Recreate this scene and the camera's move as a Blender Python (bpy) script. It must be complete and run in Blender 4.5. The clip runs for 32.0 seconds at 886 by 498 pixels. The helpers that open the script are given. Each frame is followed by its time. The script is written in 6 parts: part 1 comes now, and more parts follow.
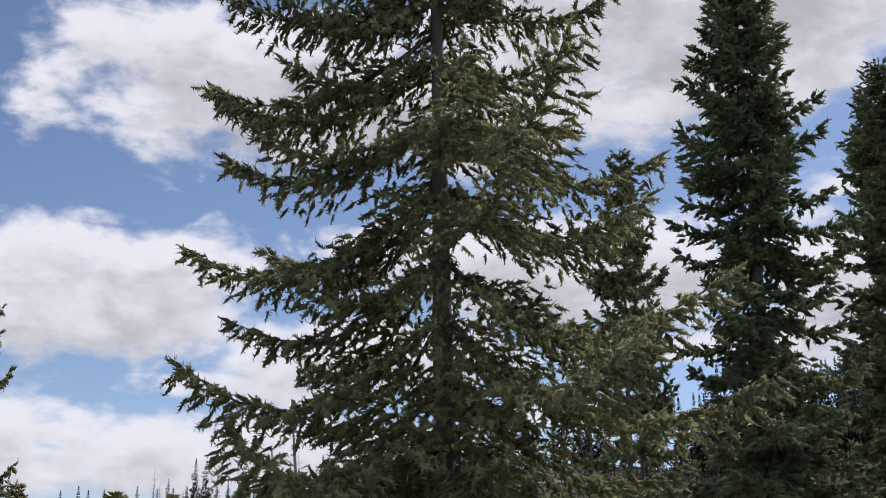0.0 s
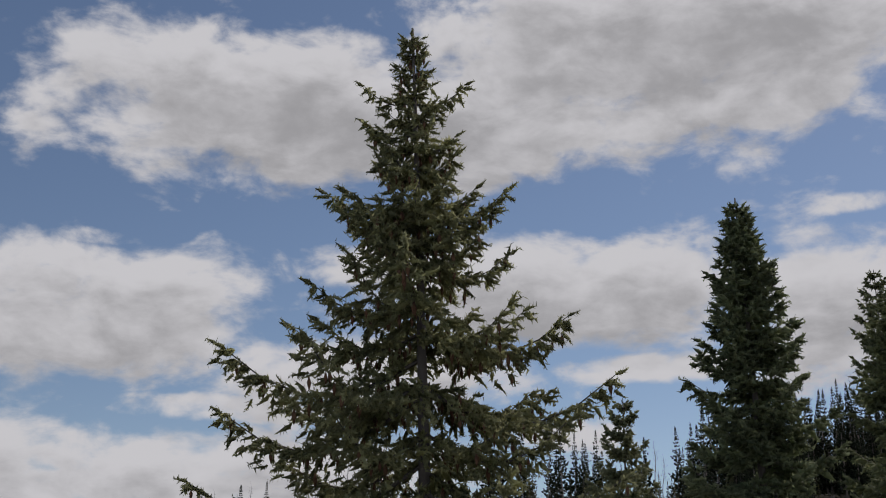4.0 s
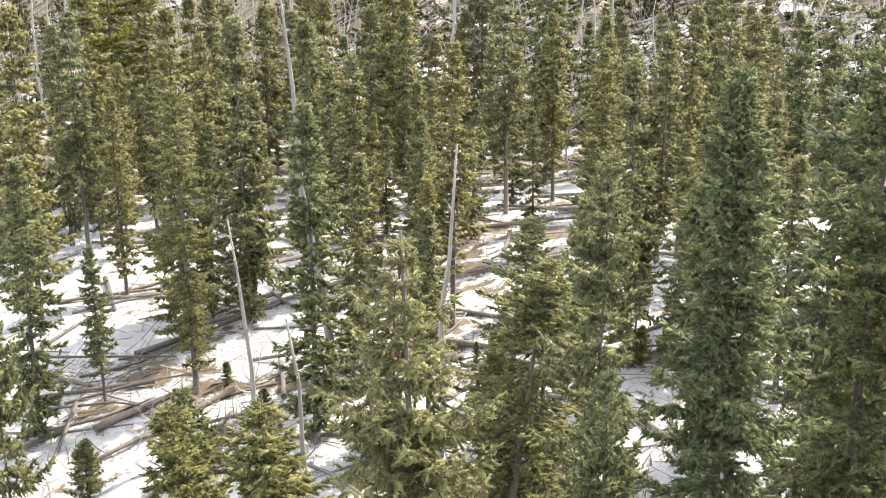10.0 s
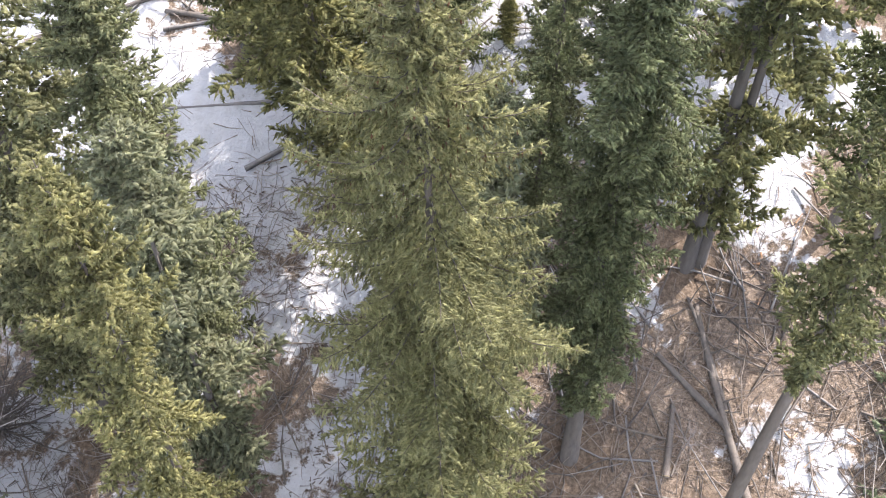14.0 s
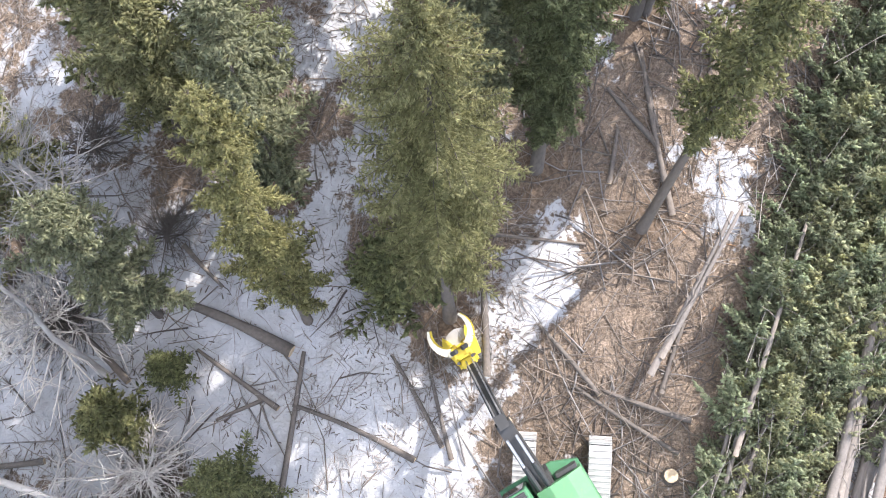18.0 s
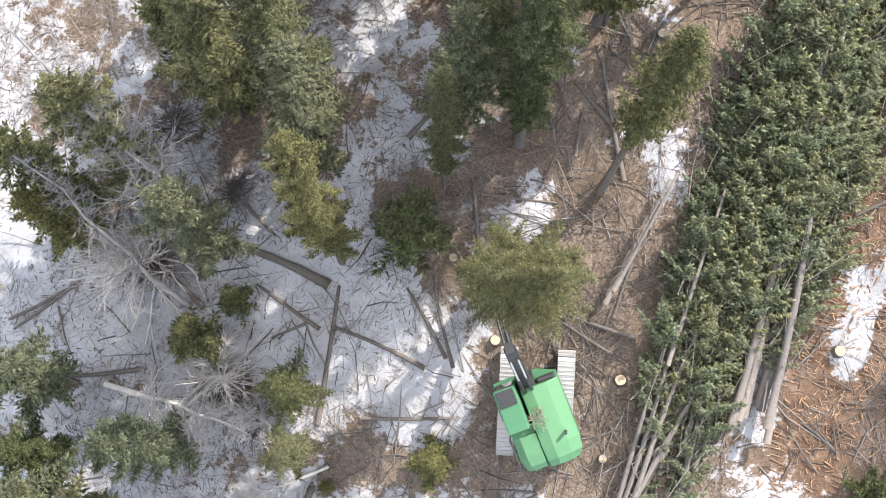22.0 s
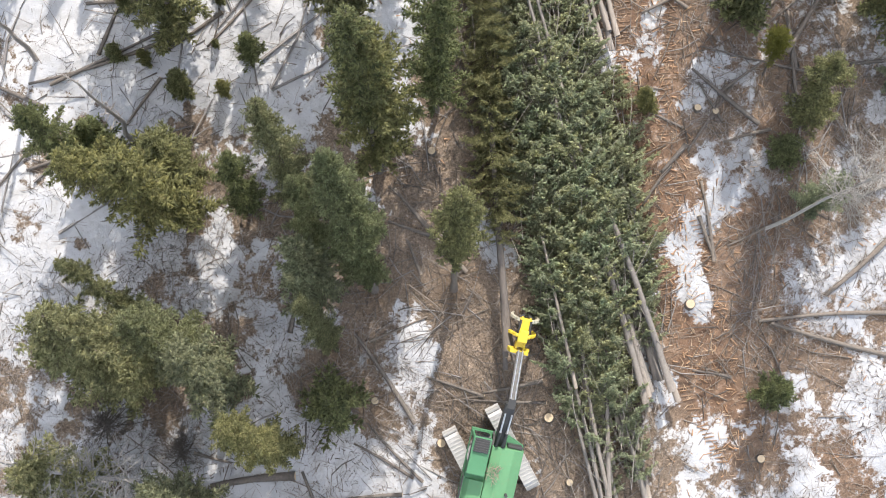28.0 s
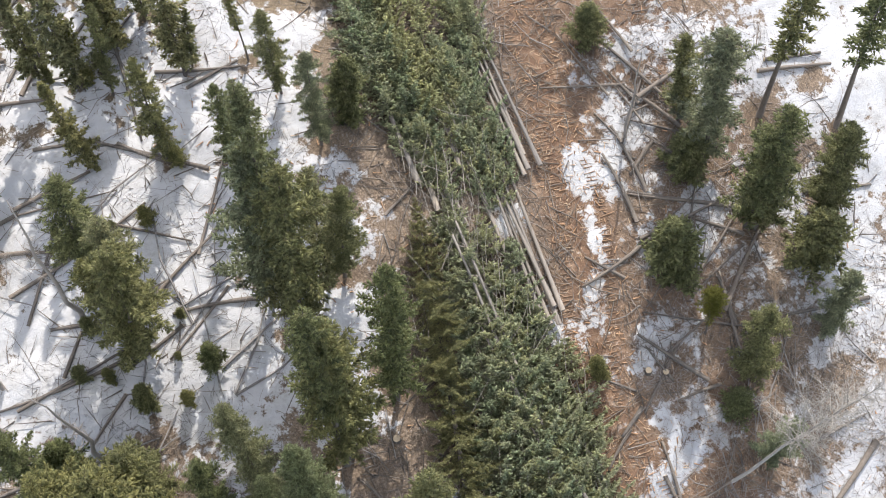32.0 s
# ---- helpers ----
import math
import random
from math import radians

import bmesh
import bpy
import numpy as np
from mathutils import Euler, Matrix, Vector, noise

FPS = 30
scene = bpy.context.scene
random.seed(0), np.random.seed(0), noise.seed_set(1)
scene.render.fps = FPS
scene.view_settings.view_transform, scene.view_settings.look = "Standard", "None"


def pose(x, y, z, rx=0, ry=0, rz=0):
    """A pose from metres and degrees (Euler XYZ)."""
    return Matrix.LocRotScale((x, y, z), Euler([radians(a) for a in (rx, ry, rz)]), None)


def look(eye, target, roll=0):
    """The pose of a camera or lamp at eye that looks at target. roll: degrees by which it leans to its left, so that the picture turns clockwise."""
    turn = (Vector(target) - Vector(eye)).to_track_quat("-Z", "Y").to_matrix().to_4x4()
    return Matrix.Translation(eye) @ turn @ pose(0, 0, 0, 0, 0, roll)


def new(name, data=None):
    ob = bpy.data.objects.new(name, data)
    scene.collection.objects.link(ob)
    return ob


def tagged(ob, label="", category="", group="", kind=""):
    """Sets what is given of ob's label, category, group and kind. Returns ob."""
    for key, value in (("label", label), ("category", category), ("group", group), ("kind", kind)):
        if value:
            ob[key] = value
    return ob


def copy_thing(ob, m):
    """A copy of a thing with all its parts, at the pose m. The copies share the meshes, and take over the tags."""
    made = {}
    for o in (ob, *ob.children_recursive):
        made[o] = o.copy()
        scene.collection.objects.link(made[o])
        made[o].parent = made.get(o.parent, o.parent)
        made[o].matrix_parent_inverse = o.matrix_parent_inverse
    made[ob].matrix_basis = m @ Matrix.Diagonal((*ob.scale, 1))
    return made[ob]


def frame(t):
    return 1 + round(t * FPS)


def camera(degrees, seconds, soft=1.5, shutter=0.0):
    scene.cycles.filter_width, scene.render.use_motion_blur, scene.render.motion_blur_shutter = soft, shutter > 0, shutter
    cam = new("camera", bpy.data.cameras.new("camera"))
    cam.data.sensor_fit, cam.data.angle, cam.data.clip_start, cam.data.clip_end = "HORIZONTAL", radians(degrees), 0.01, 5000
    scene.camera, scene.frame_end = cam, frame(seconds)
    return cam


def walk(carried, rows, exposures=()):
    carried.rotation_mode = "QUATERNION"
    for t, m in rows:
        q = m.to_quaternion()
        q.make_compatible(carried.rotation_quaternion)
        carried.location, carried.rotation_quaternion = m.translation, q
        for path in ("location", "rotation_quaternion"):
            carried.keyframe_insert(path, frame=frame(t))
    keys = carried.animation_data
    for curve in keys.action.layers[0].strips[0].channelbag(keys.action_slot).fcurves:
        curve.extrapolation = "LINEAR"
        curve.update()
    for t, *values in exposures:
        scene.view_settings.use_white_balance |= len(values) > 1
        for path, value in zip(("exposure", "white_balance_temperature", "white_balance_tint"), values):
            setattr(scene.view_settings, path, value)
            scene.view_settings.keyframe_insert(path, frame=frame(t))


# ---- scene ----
cam = camera(41.2, 32.0, soft=1.0, shutter=0.1)

def drone(x, y, z, yaw, pitch, roll):
    """The camera's pose from its place, its turn to the left, its tilt up and its lean."""
    return pose(x, y, z, 0, 0, yaw) @ pose(0, 0, 0, 90 + pitch) @ pose(0, 0, 0, 0, 0, roll)

PATH = [
    (0.0, drone(0.00, 0.00, 15.69, 0.05, 17.05, 0.11)),
    (0.5, drone(0.02, 0.01, 16.05, 0.01, 17.61, 0.02)),
    (1.0, drone(0.05, -0.00, 16.40, 0.04, 17.89, 0.11)),
    (1.5, drone(0.08, -0.00, 16.77, 0.05, 17.89, 0.12)),
    (2.0, drone(0.08, -0.02, 17.22, 0.06, 17.91, 0.10)),
    (2.5, drone(0.07, -0.03, 17.64, 0.04, 17.91, 0.08)),
    (3.0, drone(0.07, -0.08, 18.09, 0.02, 17.94, 0.06)),
    (3.5, drone(0.05, -0.13, 18.55, -0.06, 18.03, 0.03)),
    (5.5, drone(0.03, -0.06, 20.77, -0.32, 15.65, 0.00)),
    (6.0, drone(0.06, -0.03, 21.39, -0.35, 12.95, 0.00)),
    (6.5, drone(0.05, -0.04, 21.94, -0.39, 10.31, -0.05)),
    (7.0, drone(0.07, -0.11, 22.50, -0.40, 7.38, -0.06)),
    (7.5, drone(0.07, -0.23, 23.12, -0.38, 3.99, -0.19)),
    (8.0, drone(0.08, -0.23, 23.66, -0.40, 0.51, -0.17)),
    (8.5, drone(0.05, -0.23, 24.19, -0.39, -2.95, -0.11)),
    (9.0, drone(0.08, -0.13, 24.68, -0.39, -6.54, -0.04)),
    (9.5, drone(0.07, -0.21, 25.21, -0.40, -12.00, -0.03)),
    (10.0, drone(0.08, -0.26, 25.73, -0.38, -17.52, 0.01)),
    (10.5, drone(0.09, -0.29, 26.23, -0.38, -22.90, 0.22)),
    (11.0, drone(0.08, -0.35, 26.78, -0.45, -28.22, 0.21)),
    (11.5, drone(0.09, -0.40, 27.34, -0.46, -33.70, 0.24)),
    (12.0, drone(0.10, -0.45, 27.91, -0.53, -38.88, 0.26)),
    (12.5, drone(0.10, -0.50, 28.43, -0.55, -43.63, 0.24)),
    (13.0, drone(0.10, -0.63, 29.11, -0.63, -48.18, 0.09)),
    (13.5, drone(0.09, -0.68, 29.75, -0.60, -52.22, -0.16)),
    (14.0, drone(0.02, -0.76, 30.34, -0.78, -56.09, 0.06)),
    (14.5, drone(-0.02, -0.82, 31.03, -0.86, -58.95, 0.15)),
    (16.5, drone(0.15, -0.57, 35.56, -0.99, -69.70, -0.15)),
    (17.0, drone(0.07, -0.76, 36.91, -1.21, -71.76, 0.12)),
    (17.5, drone(0.03, -0.84, 38.25, -1.38, -73.85, 0.30)),
    (18.0, drone(0.05, -0.83, 39.56, -1.22, -75.40, 0.09)),
    (18.5, drone(0.07, -0.82, 40.89, -1.08, -76.57, -0.07)),
    (19.0, drone(0.04, -0.85, 42.25, -1.12, -77.66, -0.02)),
    (19.5, drone(0.01, -0.88, 43.68, -1.22, -78.68, 0.03)),
    (20.0, drone(0.03, -0.86, 45.14, -1.04, -79.34, -0.13)),
    (20.5, drone(0.01, -0.89, 46.59, -0.96, -79.74, -0.23)),
    (21.0, drone(0.01, -0.99, 48.01, -0.82, -80.01, -0.37)),
    (21.5, drone(0.01, -1.16, 49.51, -0.67, -79.97, -0.55)),
    (22.0, drone(-0.05, -1.28, 50.98, -0.84, -80.27, -0.39)),
    (22.5, drone(-0.15, -1.49, 52.35, -1.36, -81.37, 0.06)),
    (23.0, drone(-0.24, -1.81, 53.68, -1.76, -82.64, 0.52)),
    (23.5, drone(-0.27, -2.00, 54.89, -2.15, -83.96, 0.58)),
    (24.0, drone(-0.24, -1.82, 56.12, -2.82, -84.34, 0.13)),
    (24.5, drone(-0.14, -1.23, 57.37, -4.11, -84.86, -0.83)),
    (26.5, drone(0.16, 0.53, 59.86, -14.42, -86.27, -0.02)),
    (27.0, drone(0.47, 1.08, 60.14, -20.41, -84.40, 0.17)),
    (27.5, drone(0.83, 1.47, 60.38, -27.23, -81.70, 0.33)),
    (28.0, drone(1.10, 1.64, 60.61, -32.80, -78.73, 0.62)),
    (28.5, drone(1.22, 1.63, 60.91, -35.30, -75.49, 0.34)),
    (29.0, drone(1.25, 1.57, 61.10, -36.63, -73.12, 0.16)),
    (29.5, drone(1.20, 1.48, 61.26, -37.03, -71.73, -0.02)),
    (30.0, drone(1.14, 1.44, 61.42, -37.59, -70.35, 0.02)),
    (30.5, drone(1.09, 1.39, 61.59, -38.02, -68.97, 0.05)),
    (31.0, drone(0.99, 1.28, 61.78, -38.23, -67.57, 0.10)),
    (31.5, drone(0.86, 1.16, 61.97, -38.37, -66.14, 0.18)),
    (32.0, drone(0.79, 1.06, 62.17, -38.40, -64.77, 0.17)),
]

# seconds, stops, kelvin, tint
EXPOSURES = [(0.0, -0.57, 6250, 17), (1.0, -0.68, 6400, 17), (2.0, -0.8, 6520, 17), (3.5, -1.0, 6540, 15), (5.5, -1.45, 6620, 12), (6.5, -1.4, 6650, 13), (7.5, -0.78, 6780, 13),
             (8.0, -0.48, 6720, 11), (8.5, 0.09, 7100, 10), (9.2, 1.10, 7400, 10), (10.0, 1.60, 7500, 11), (11.5, 1.42, 7500, 12), (13.0, 1.54, 7250, 14), (14.0, 1.59, 6700, 17),
             (17.0, 1.46, 6550, 16), (21.0, 1.26, 6680, 14), (24.0, 0.84, 6900, 13), (26.5, 0.80, 6900, 13), (28.0, 0.90, 6900, 12), (32.0, 0.82, 6850, 12)]
walk(cam, PATH, EXPOSURES)

# ---- light ----
SUN_AZ, SUN_EL = 45.0, 43.0  # degrees to the right of +y, and above the horizon


def build_world():
    world = bpy.data.worlds.new("sky")
    scene.world = world
    world.use_nodes = True
    nt = world.node_tree
    nt.nodes.clear()
    out = nt.nodes.new("ShaderNodeOutputWorld")
    bg = nt.nodes.new("ShaderNodeBackground")
    bg.inputs["Strength"].default_value = 0.15
    sky = nt.nodes.new("ShaderNodeTexSky")
    sky.sky_type = "NISHITA"
    sky.sun_disc = False
    sky.sun_elevation = radians(SUN_EL)
    sky.sun_rotation = radians(SUN_AZ)
    sky.altitude = 1200
    sky.air_density = 1.0
    sky.dust_density = 0.5

    def math_node(op, a, b=None, c=None, clamp=False):
        n = nt.nodes.new("ShaderNodeMath")
        n.operation, n.use_clamp = op, clamp
        for i, v in enumerate((a, b, c)):
            if v is None:
                continue
            if isinstance(v, (int, float)):
                n.inputs[i].default_value = v
            else:
                nt.links.new(v, n.inputs[i])
        return n.outputs[0]

    tc = nt.nodes.new("ShaderNodeTexCoord")
    sep = nt.nodes.new("ShaderNodeSeparateXYZ")
    nt.links.new(tc.outputs["Generated"], sep.inputs[0])
    x, y, z = sep.outputs
    # azimuth and elevation of the view, in degrees
    az = math_node("MULTIPLY", math_node("ARCTAN2", x, y), 57.2958)
    el = math_node("MULTIPLY", math_node("ARCSINE", z), 57.2958)
    # cloud banks: azimuth, elevation, half width, half height, weight
    banks = ((-16.9, 14.2, 8.2, 3.4, 1.3), (-3.6, 11.9, 8.2, 1.7, 1.3), (-9.4, 10.2, 7.1, 0.8, 0.9), (-12.8, 6.9, 15.4, 2.3, 1.15), (4, 4.0, 30, 1.8, 1.0),
             (-3.9, 17.2, 3.6, 1.2, 1.0), (5.9, 15.8, 9.3, 2.7, 1.5), (10.0, 12.0, 4.7, 0.8, 1.0), (19.8, 14.5, 4.7, 3.8, 1.3),
             (6.7, 9.0, 4.4, 0.8, 0.8), (-3.9, 24.0, 14.3, 2.9, 1.5), (-16.8, 17.8, 2.5, 0.5, 0.7), (20.5, 19.1, 2.2, 0.6, 1.0),
             (-10.9, 25.2, 11.5, 3.3, 1.3), (12.5, 27.7, 14.3, 3.8, 1.5), (-13.3, 22.8, 4.4, 2.5, 0.9), (14.6, 25.3, 8.8, 3.6, 1.2),
             # unseen banks, added all round outside the view
             (70, 30, 25, 8, 1.2), (120, 22, 20, 6, 1.2), (170, 34, 25, 9, 1.2), (-60, 28, 18, 7, 1.2),
             (-110, 36, 25, 9, 1.2), (-160, 20, 20, 6, 1.2), (20, 60, 60, 8, 1.1), (-120, 62, 50, 9, 1.1))

    def cloud(lift):
        """How much cloud there is in the view, or some degrees above it."""
        e2 = math_node("ADD", el, lift) if lift else el
        com = nt.nodes.new("ShaderNodeCombineXYZ")
        nt.links.new(az, com.inputs[0])
        nt.links.new(math_node("MULTIPLY", e2, 1.8), com.inputs[1])
        total = most = None
        for scale, detail, rough, warp, gain in ((0.21, 7, 0.55, 0.3, 2.6), (0.75, 5, 0.55, 0.2, 0.7)):
            n = nt.nodes.new("ShaderNodeTexNoise")
            n.inputs["Scale"].default_value, n.inputs["Detail"].default_value = scale, detail
            n.inputs["Roughness"].default_value, n.inputs["Distortion"].default_value = rough, warp
            nt.links.new(com.outputs[0], n.inputs["Vector"])
            total = math_node("MULTIPLY_ADD", math_node("SUBTRACT", n.outputs["Fac"], 0.5), gain, -0.36 if total is None else total)
        for a, e, w, h, s in banks:
            d1 = math_node("POWER", math_node("ABSOLUTE", math_node("DIVIDE", math_node("SUBTRACT", az, a), w)), 3.0)
            d2 = math_node("POWER", math_node("ABSOLUTE", math_node("DIVIDE", math_node("SUBTRACT", e2, e), h)), 3.0)
            g = math_node("MULTIPLY", math_node("EXPONENT", math_node("MULTIPLY", math_node("ADD", d1, d2), -1.0)), s)
            most = g if most is None else math_node("MAXIMUM", most, g)
        # overhead, out of view, cloud cover is added to lift the shadows
        high = math_node("MULTIPLY", math_node("SUBTRACT", e2, 33.0), 0.035, clamp=True)
        return math_node("ADD", total, math_node("MAXIMUM", most, high))

    total = cloud(0)
    mask = nt.nodes.new("ShaderNodeMapRange")
    mask.interpolation_type = "SMOOTHSTEP"
    mask.inputs["From Min"].default_value, mask.inputs["From Max"].default_value = -0.08, 0.6
    nt.links.new(total, mask.inputs["Value"])
    # shaded cloud bases and bright rims
    core = nt.nodes.new("ShaderNodeMapRange")
    core.interpolation_type = "SMOOTHSTEP"
    core.inputs["From Min"].default_value, core.inputs["From Max"].default_value = 0.1, 1.5
    core.inputs["To Min"].default_value, core.inputs["To Max"].default_value = 1.15, 0.66
    nt.links.new(cloud(1.3), core.inputs["Value"])
    tint = nt.nodes.new("ShaderNodeMix")
    tint.data_type = "RGBA"
    tint.blend_type = "MULTIPLY"
    tint.inputs["Factor"].default_value = 1.0
    tint.inputs["A"].default_value = (7.0, 7.1, 7.3, 1)
    nt.links.new(core.outputs[0], tint.inputs["B"])
    mix = nt.nodes.new("ShaderNodeMix")
    mix.data_type = "RGBA"
    nt.links.new(mask.outputs[0], mix.inputs["Factor"])
    nt.links.new(sky.outputs[0], mix.inputs["A"])
    nt.links.new(tint.outputs["Result"], mix.inputs["B"])
    nt.links.new(mix.outputs["Result"], bg.inputs["Color"])
    nt.links.new(bg.outputs[0], out.inputs["Surface"])


build_world()
sun = new("sun", bpy.data.lights.new("sun", "SUN"))
sun.data.energy, sun.data.angle, sun.data.color = 3.7, radians(0.6), (1.0, 0.95, 0.87)
sun_way = Vector((math.sin(radians(SUN_AZ)) * math.cos(radians(SUN_EL)), math.cos(radians(SUN_AZ)) * math.cos(radians(SUN_EL)), math.sin(radians(SUN_EL))))
sun.matrix_world = look(tuple(sun_way * 300), (0, 0, 0))


# ---- materials ----
def material(name, build):
    m = bpy.data.materials.new(name)
    m.use_nodes = True
    nt = m.node_tree
    bsdf = nt.nodes["Principled BSDF"]
    build(nt, bsdf)
    return m


def node(nt, kind, **values):
    n = nt.nodes.new(kind)
    for key, v in values.items():
        n.inputs[key.replace("_", " ")].default_value = v
    return n


def ramp(nt, source, *stops):
    n = nt.nodes.new("ShaderNodeValToRGB")
    while len(n.color_ramp.elements) < len(stops):
        n.color_ramp.elements.new(0.5)
    for e, (p, c) in zip(n.color_ramp.elements, stops):
        e.position, e.color = p, (*c, 1)
    nt.links.new(source, n.inputs[0])
    return n.outputs[0]


def mixed(nt, fac, a, b, blend="MIX"):
    n = nt.nodes.new("ShaderNodeMix")
    n.data_type, n.blend_type = "RGBA", blend
    for key, v in (("Factor", fac), ("A", a), ("B", b)):
        if isinstance(v, (int, float)):
            n.inputs[key].default_value = v
        elif isinstance(v, tuple):
            n.inputs[key].default_value = (*v, 1)
        else:
            nt.links.new(v, n.inputs[key])
    return n.outputs["Result"]


def noise_tex(nt, scale, detail=4, rough=0.6, space="Object", stretch=None):
    tc = nt.nodes.new("ShaderNodeTexCoord")
    n = node(nt, "ShaderNodeTexNoise", Scale=scale, Detail=detail, Roughness=rough)
    source = tc.outputs[space]
    if stretch:
        mp = nt.nodes.new("ShaderNodeMapping")
        mp.inputs["Scale"].default_value = stretch
        nt.links.new(source, mp.inputs[0])
        source = mp.outputs[0]
    nt.links.new(source, n.inputs["Vector"])
    return n.outputs["Fac"]


def bump(nt, bsdf, source, strength=0.3, distance=0.02):
    b = node(nt, "ShaderNodeBump", Strength=strength, Distance=distance)
    nt.links.new(source, b.inputs["Height"])
    nt.links.new(b.outputs[0], bsdf.inputs["Normal"])


def needles_material(name, dark, light, dry):
    def build(nt, bsdf):
        geo = nt.nodes.new("ShaderNodeNewGeometry")
        info = nt.nodes.new("ShaderNodeObjectInfo")
        # noise that colours in bright tufts and the dark gaps between them
        patch = noise_tex(nt, 2.6, 3)
        c = ramp(nt, geo.outputs["Random Per Island"], (0.0, tuple(v * 0.8 for v in dark)), (0.4, dark), (0.8, tuple(v * 0.95 for v in light)), (0.94, tuple(min(1.0, v * 1.1) for v in light)), (1.0, dry))
        c2 = ramp(nt, patch, (0.3, tuple(v * 0.75 for v in dark)), (0.68, light))
        c = mixed(nt, 0.5, c, c2)
        tone = ramp(nt, info.outputs["Random"], (0.0, (0.82, 0.9, 0.87)), (0.5, (1.0, 1.0, 1.0)), (1.0, (1.14, 1.08, 0.92)))
        c = mixed(nt, 1.0, c, tone, "MULTIPLY")
        nt.links.new(c, bsdf.inputs["Base Color"])
        bsdf.inputs["Roughness"].default_value = 0.65
        bsdf.inputs["Specular IOR Level"].default_value = 0.22
        bsdf.inputs["Subsurface Weight"].default_value = 0.0
        thin = nt.nodes.new("ShaderNodeBsdfTranslucent")
        nt.links.new(mixed(nt, 1.0, c, (1.25, 1.25, 1.2), "MULTIPLY"), thin.inputs["Color"])
        both = nt.nodes.new("ShaderNodeMixShader")
        both.inputs[0].default_value = 0.55
        nt.links.new(bsdf.outputs[0], both.inputs[1])
        nt.links.new(thin.outputs[0], both.inputs[2])
        nt.links.new(both.outputs[0], nt.nodes["Material Output"].inputs["Surface"])
    return material(name, build)


def bark_material(name, dark, light, scale=9.0):
    def build(nt, bsdf):
        n = noise_tex(nt, scale, 6, 0.65, stretch=(1, 1, 0.25))
        n2 = noise_tex(nt, 1.1, 3)
        info = nt.nodes.new("ShaderNodeObjectInfo")
        c = ramp(nt, n, (0.3, dark), (0.7, light))
        c = mixed(nt, n2, c, tuple((a + b) * 0.5 for a, b in zip(dark, light)))
        tone = ramp(nt, info.outputs["Random"], (0.0, (0.8, 0.8, 0.82)), (1.0, (1.2, 1.15, 1.1)))
        nt.links.new(mixed(nt, 1.0, c, tone, "MULTIPLY"), bsdf.inputs["Base Color"])
        bsdf.inputs["Roughness"].default_value = 0.9
        bump(nt, bsdf, n, 0.6, 0.03)
    return material(name, build)


def paint_material(name, colour, rough=0.4, metal=0.0, wear=(0.2, 0.17, 0.13), amount=0.35):
    def build(nt, bsdf):
        n = noise_tex(nt, 5.0, 8, 0.7)
        n2 = noise_tex(nt, 0.9, 3)
        c = mixed(nt, ramp(nt, n, (0.55, (0, 0, 0)), (0.75, (amount,) * 3)), colour, wear)
        c = mixed(nt, ramp(nt, n2, (0.35, (0, 0, 0)), (0.8, (0.25,) * 3)), c, tuple(min(1, v * 1.3 + 0.02) for v in colour))
        nt.links.new(c, bsdf.inputs["Base Color"])
        bsdf.inputs["Metallic"].default_value = metal
        nt.links.new(ramp(nt, n, (0.3, (rough,) * 3), (0.8, (min(1, rough + 0.35),) * 3)), bsdf.inputs["Roughness"])
        bump(nt, bsdf, n, 0.08, 0.01)
    return material(name, build)


NEEDLES = needles_material("spruce_needles", (0.13, 0.145, 0.08), (0.39, 0.395, 0.205), (0.25, 0.22, 0.13))
# the sunlit olive look of near spruces is put into this colour
NEEDLES_WARM = needles_material("sunlit_spruce_needles", (0.145, 0.156, 0.09), (0.42, 0.428, 0.25), (0.26, 0.25, 0.15))
NEEDLES_COOL = needles_material("felled_spruce_needles", (0.255, 0.28, 0.19), (0.54, 0.57, 0.40), (0.46, 0.43, 0.32))
NEEDLES_PALE = needles_material("pale_spruce_needles", (0.165, 0.185, 0.125), (0.41, 0.43, 0.285), (0.30, 0.27, 0.18))
# the darkness of backlit skyline trees is put into this colour
NEEDLES_FAR = needles_material("backlit_ridge_needles", (0.04, 0.05, 0.034), (0.085, 0.10, 0.06), (0.10, 0.10, 0.06))
NEEDLES_SLASH = needles_material("felling_slash_needles", (0.05, 0.06, 0.034), (0.14, 0.145, 0.08), (0.22, 0.17, 0.10))
NEEDLES_HILL = needles_material("hillside_needles", (0.075, 0.082, 0.045), (0.20, 0.205, 0.10), (0.21, 0.17, 0.09))
NEEDLES_FLAT = needles_material("olive_spruce_needles", (0.15, 0.156, 0.088), (0.43, 0.425, 0.24), (0.3, 0.27, 0.16))
NEEDLES_PINE = needles_material("pine_needles", (0.14, 0.15, 0.04), (0.26, 0.265, 0.075), (0.28, 0.24, 0.09))
CONES = bark_material("cone_scales", (0.11, 0.055, 0.03), (0.22, 0.12, 0.07), 30)
BARK = bark_material("spruce_bark", (0.075, 0.065, 0.058), (0.19, 0.17, 0.155))
BARK_DEAD = bark_material("weathered_wood", (0.17, 0.16, 0.155), (0.36, 0.345, 0.33))
BARK_BLEACHED = bark_material("bleached_dead_wood", (0.30, 0.29, 0.28), (0.56, 0.545, 0.53))
BARK_SILVER = bark_material("silvered_dead_wood", (0.45, 0.44, 0.43), (0.76, 0.74, 0.72))
BARK_PALE = bark_material("pale_aspen_bark", (0.25, 0.24, 0.225), (0.48, 0.47, 0.445))
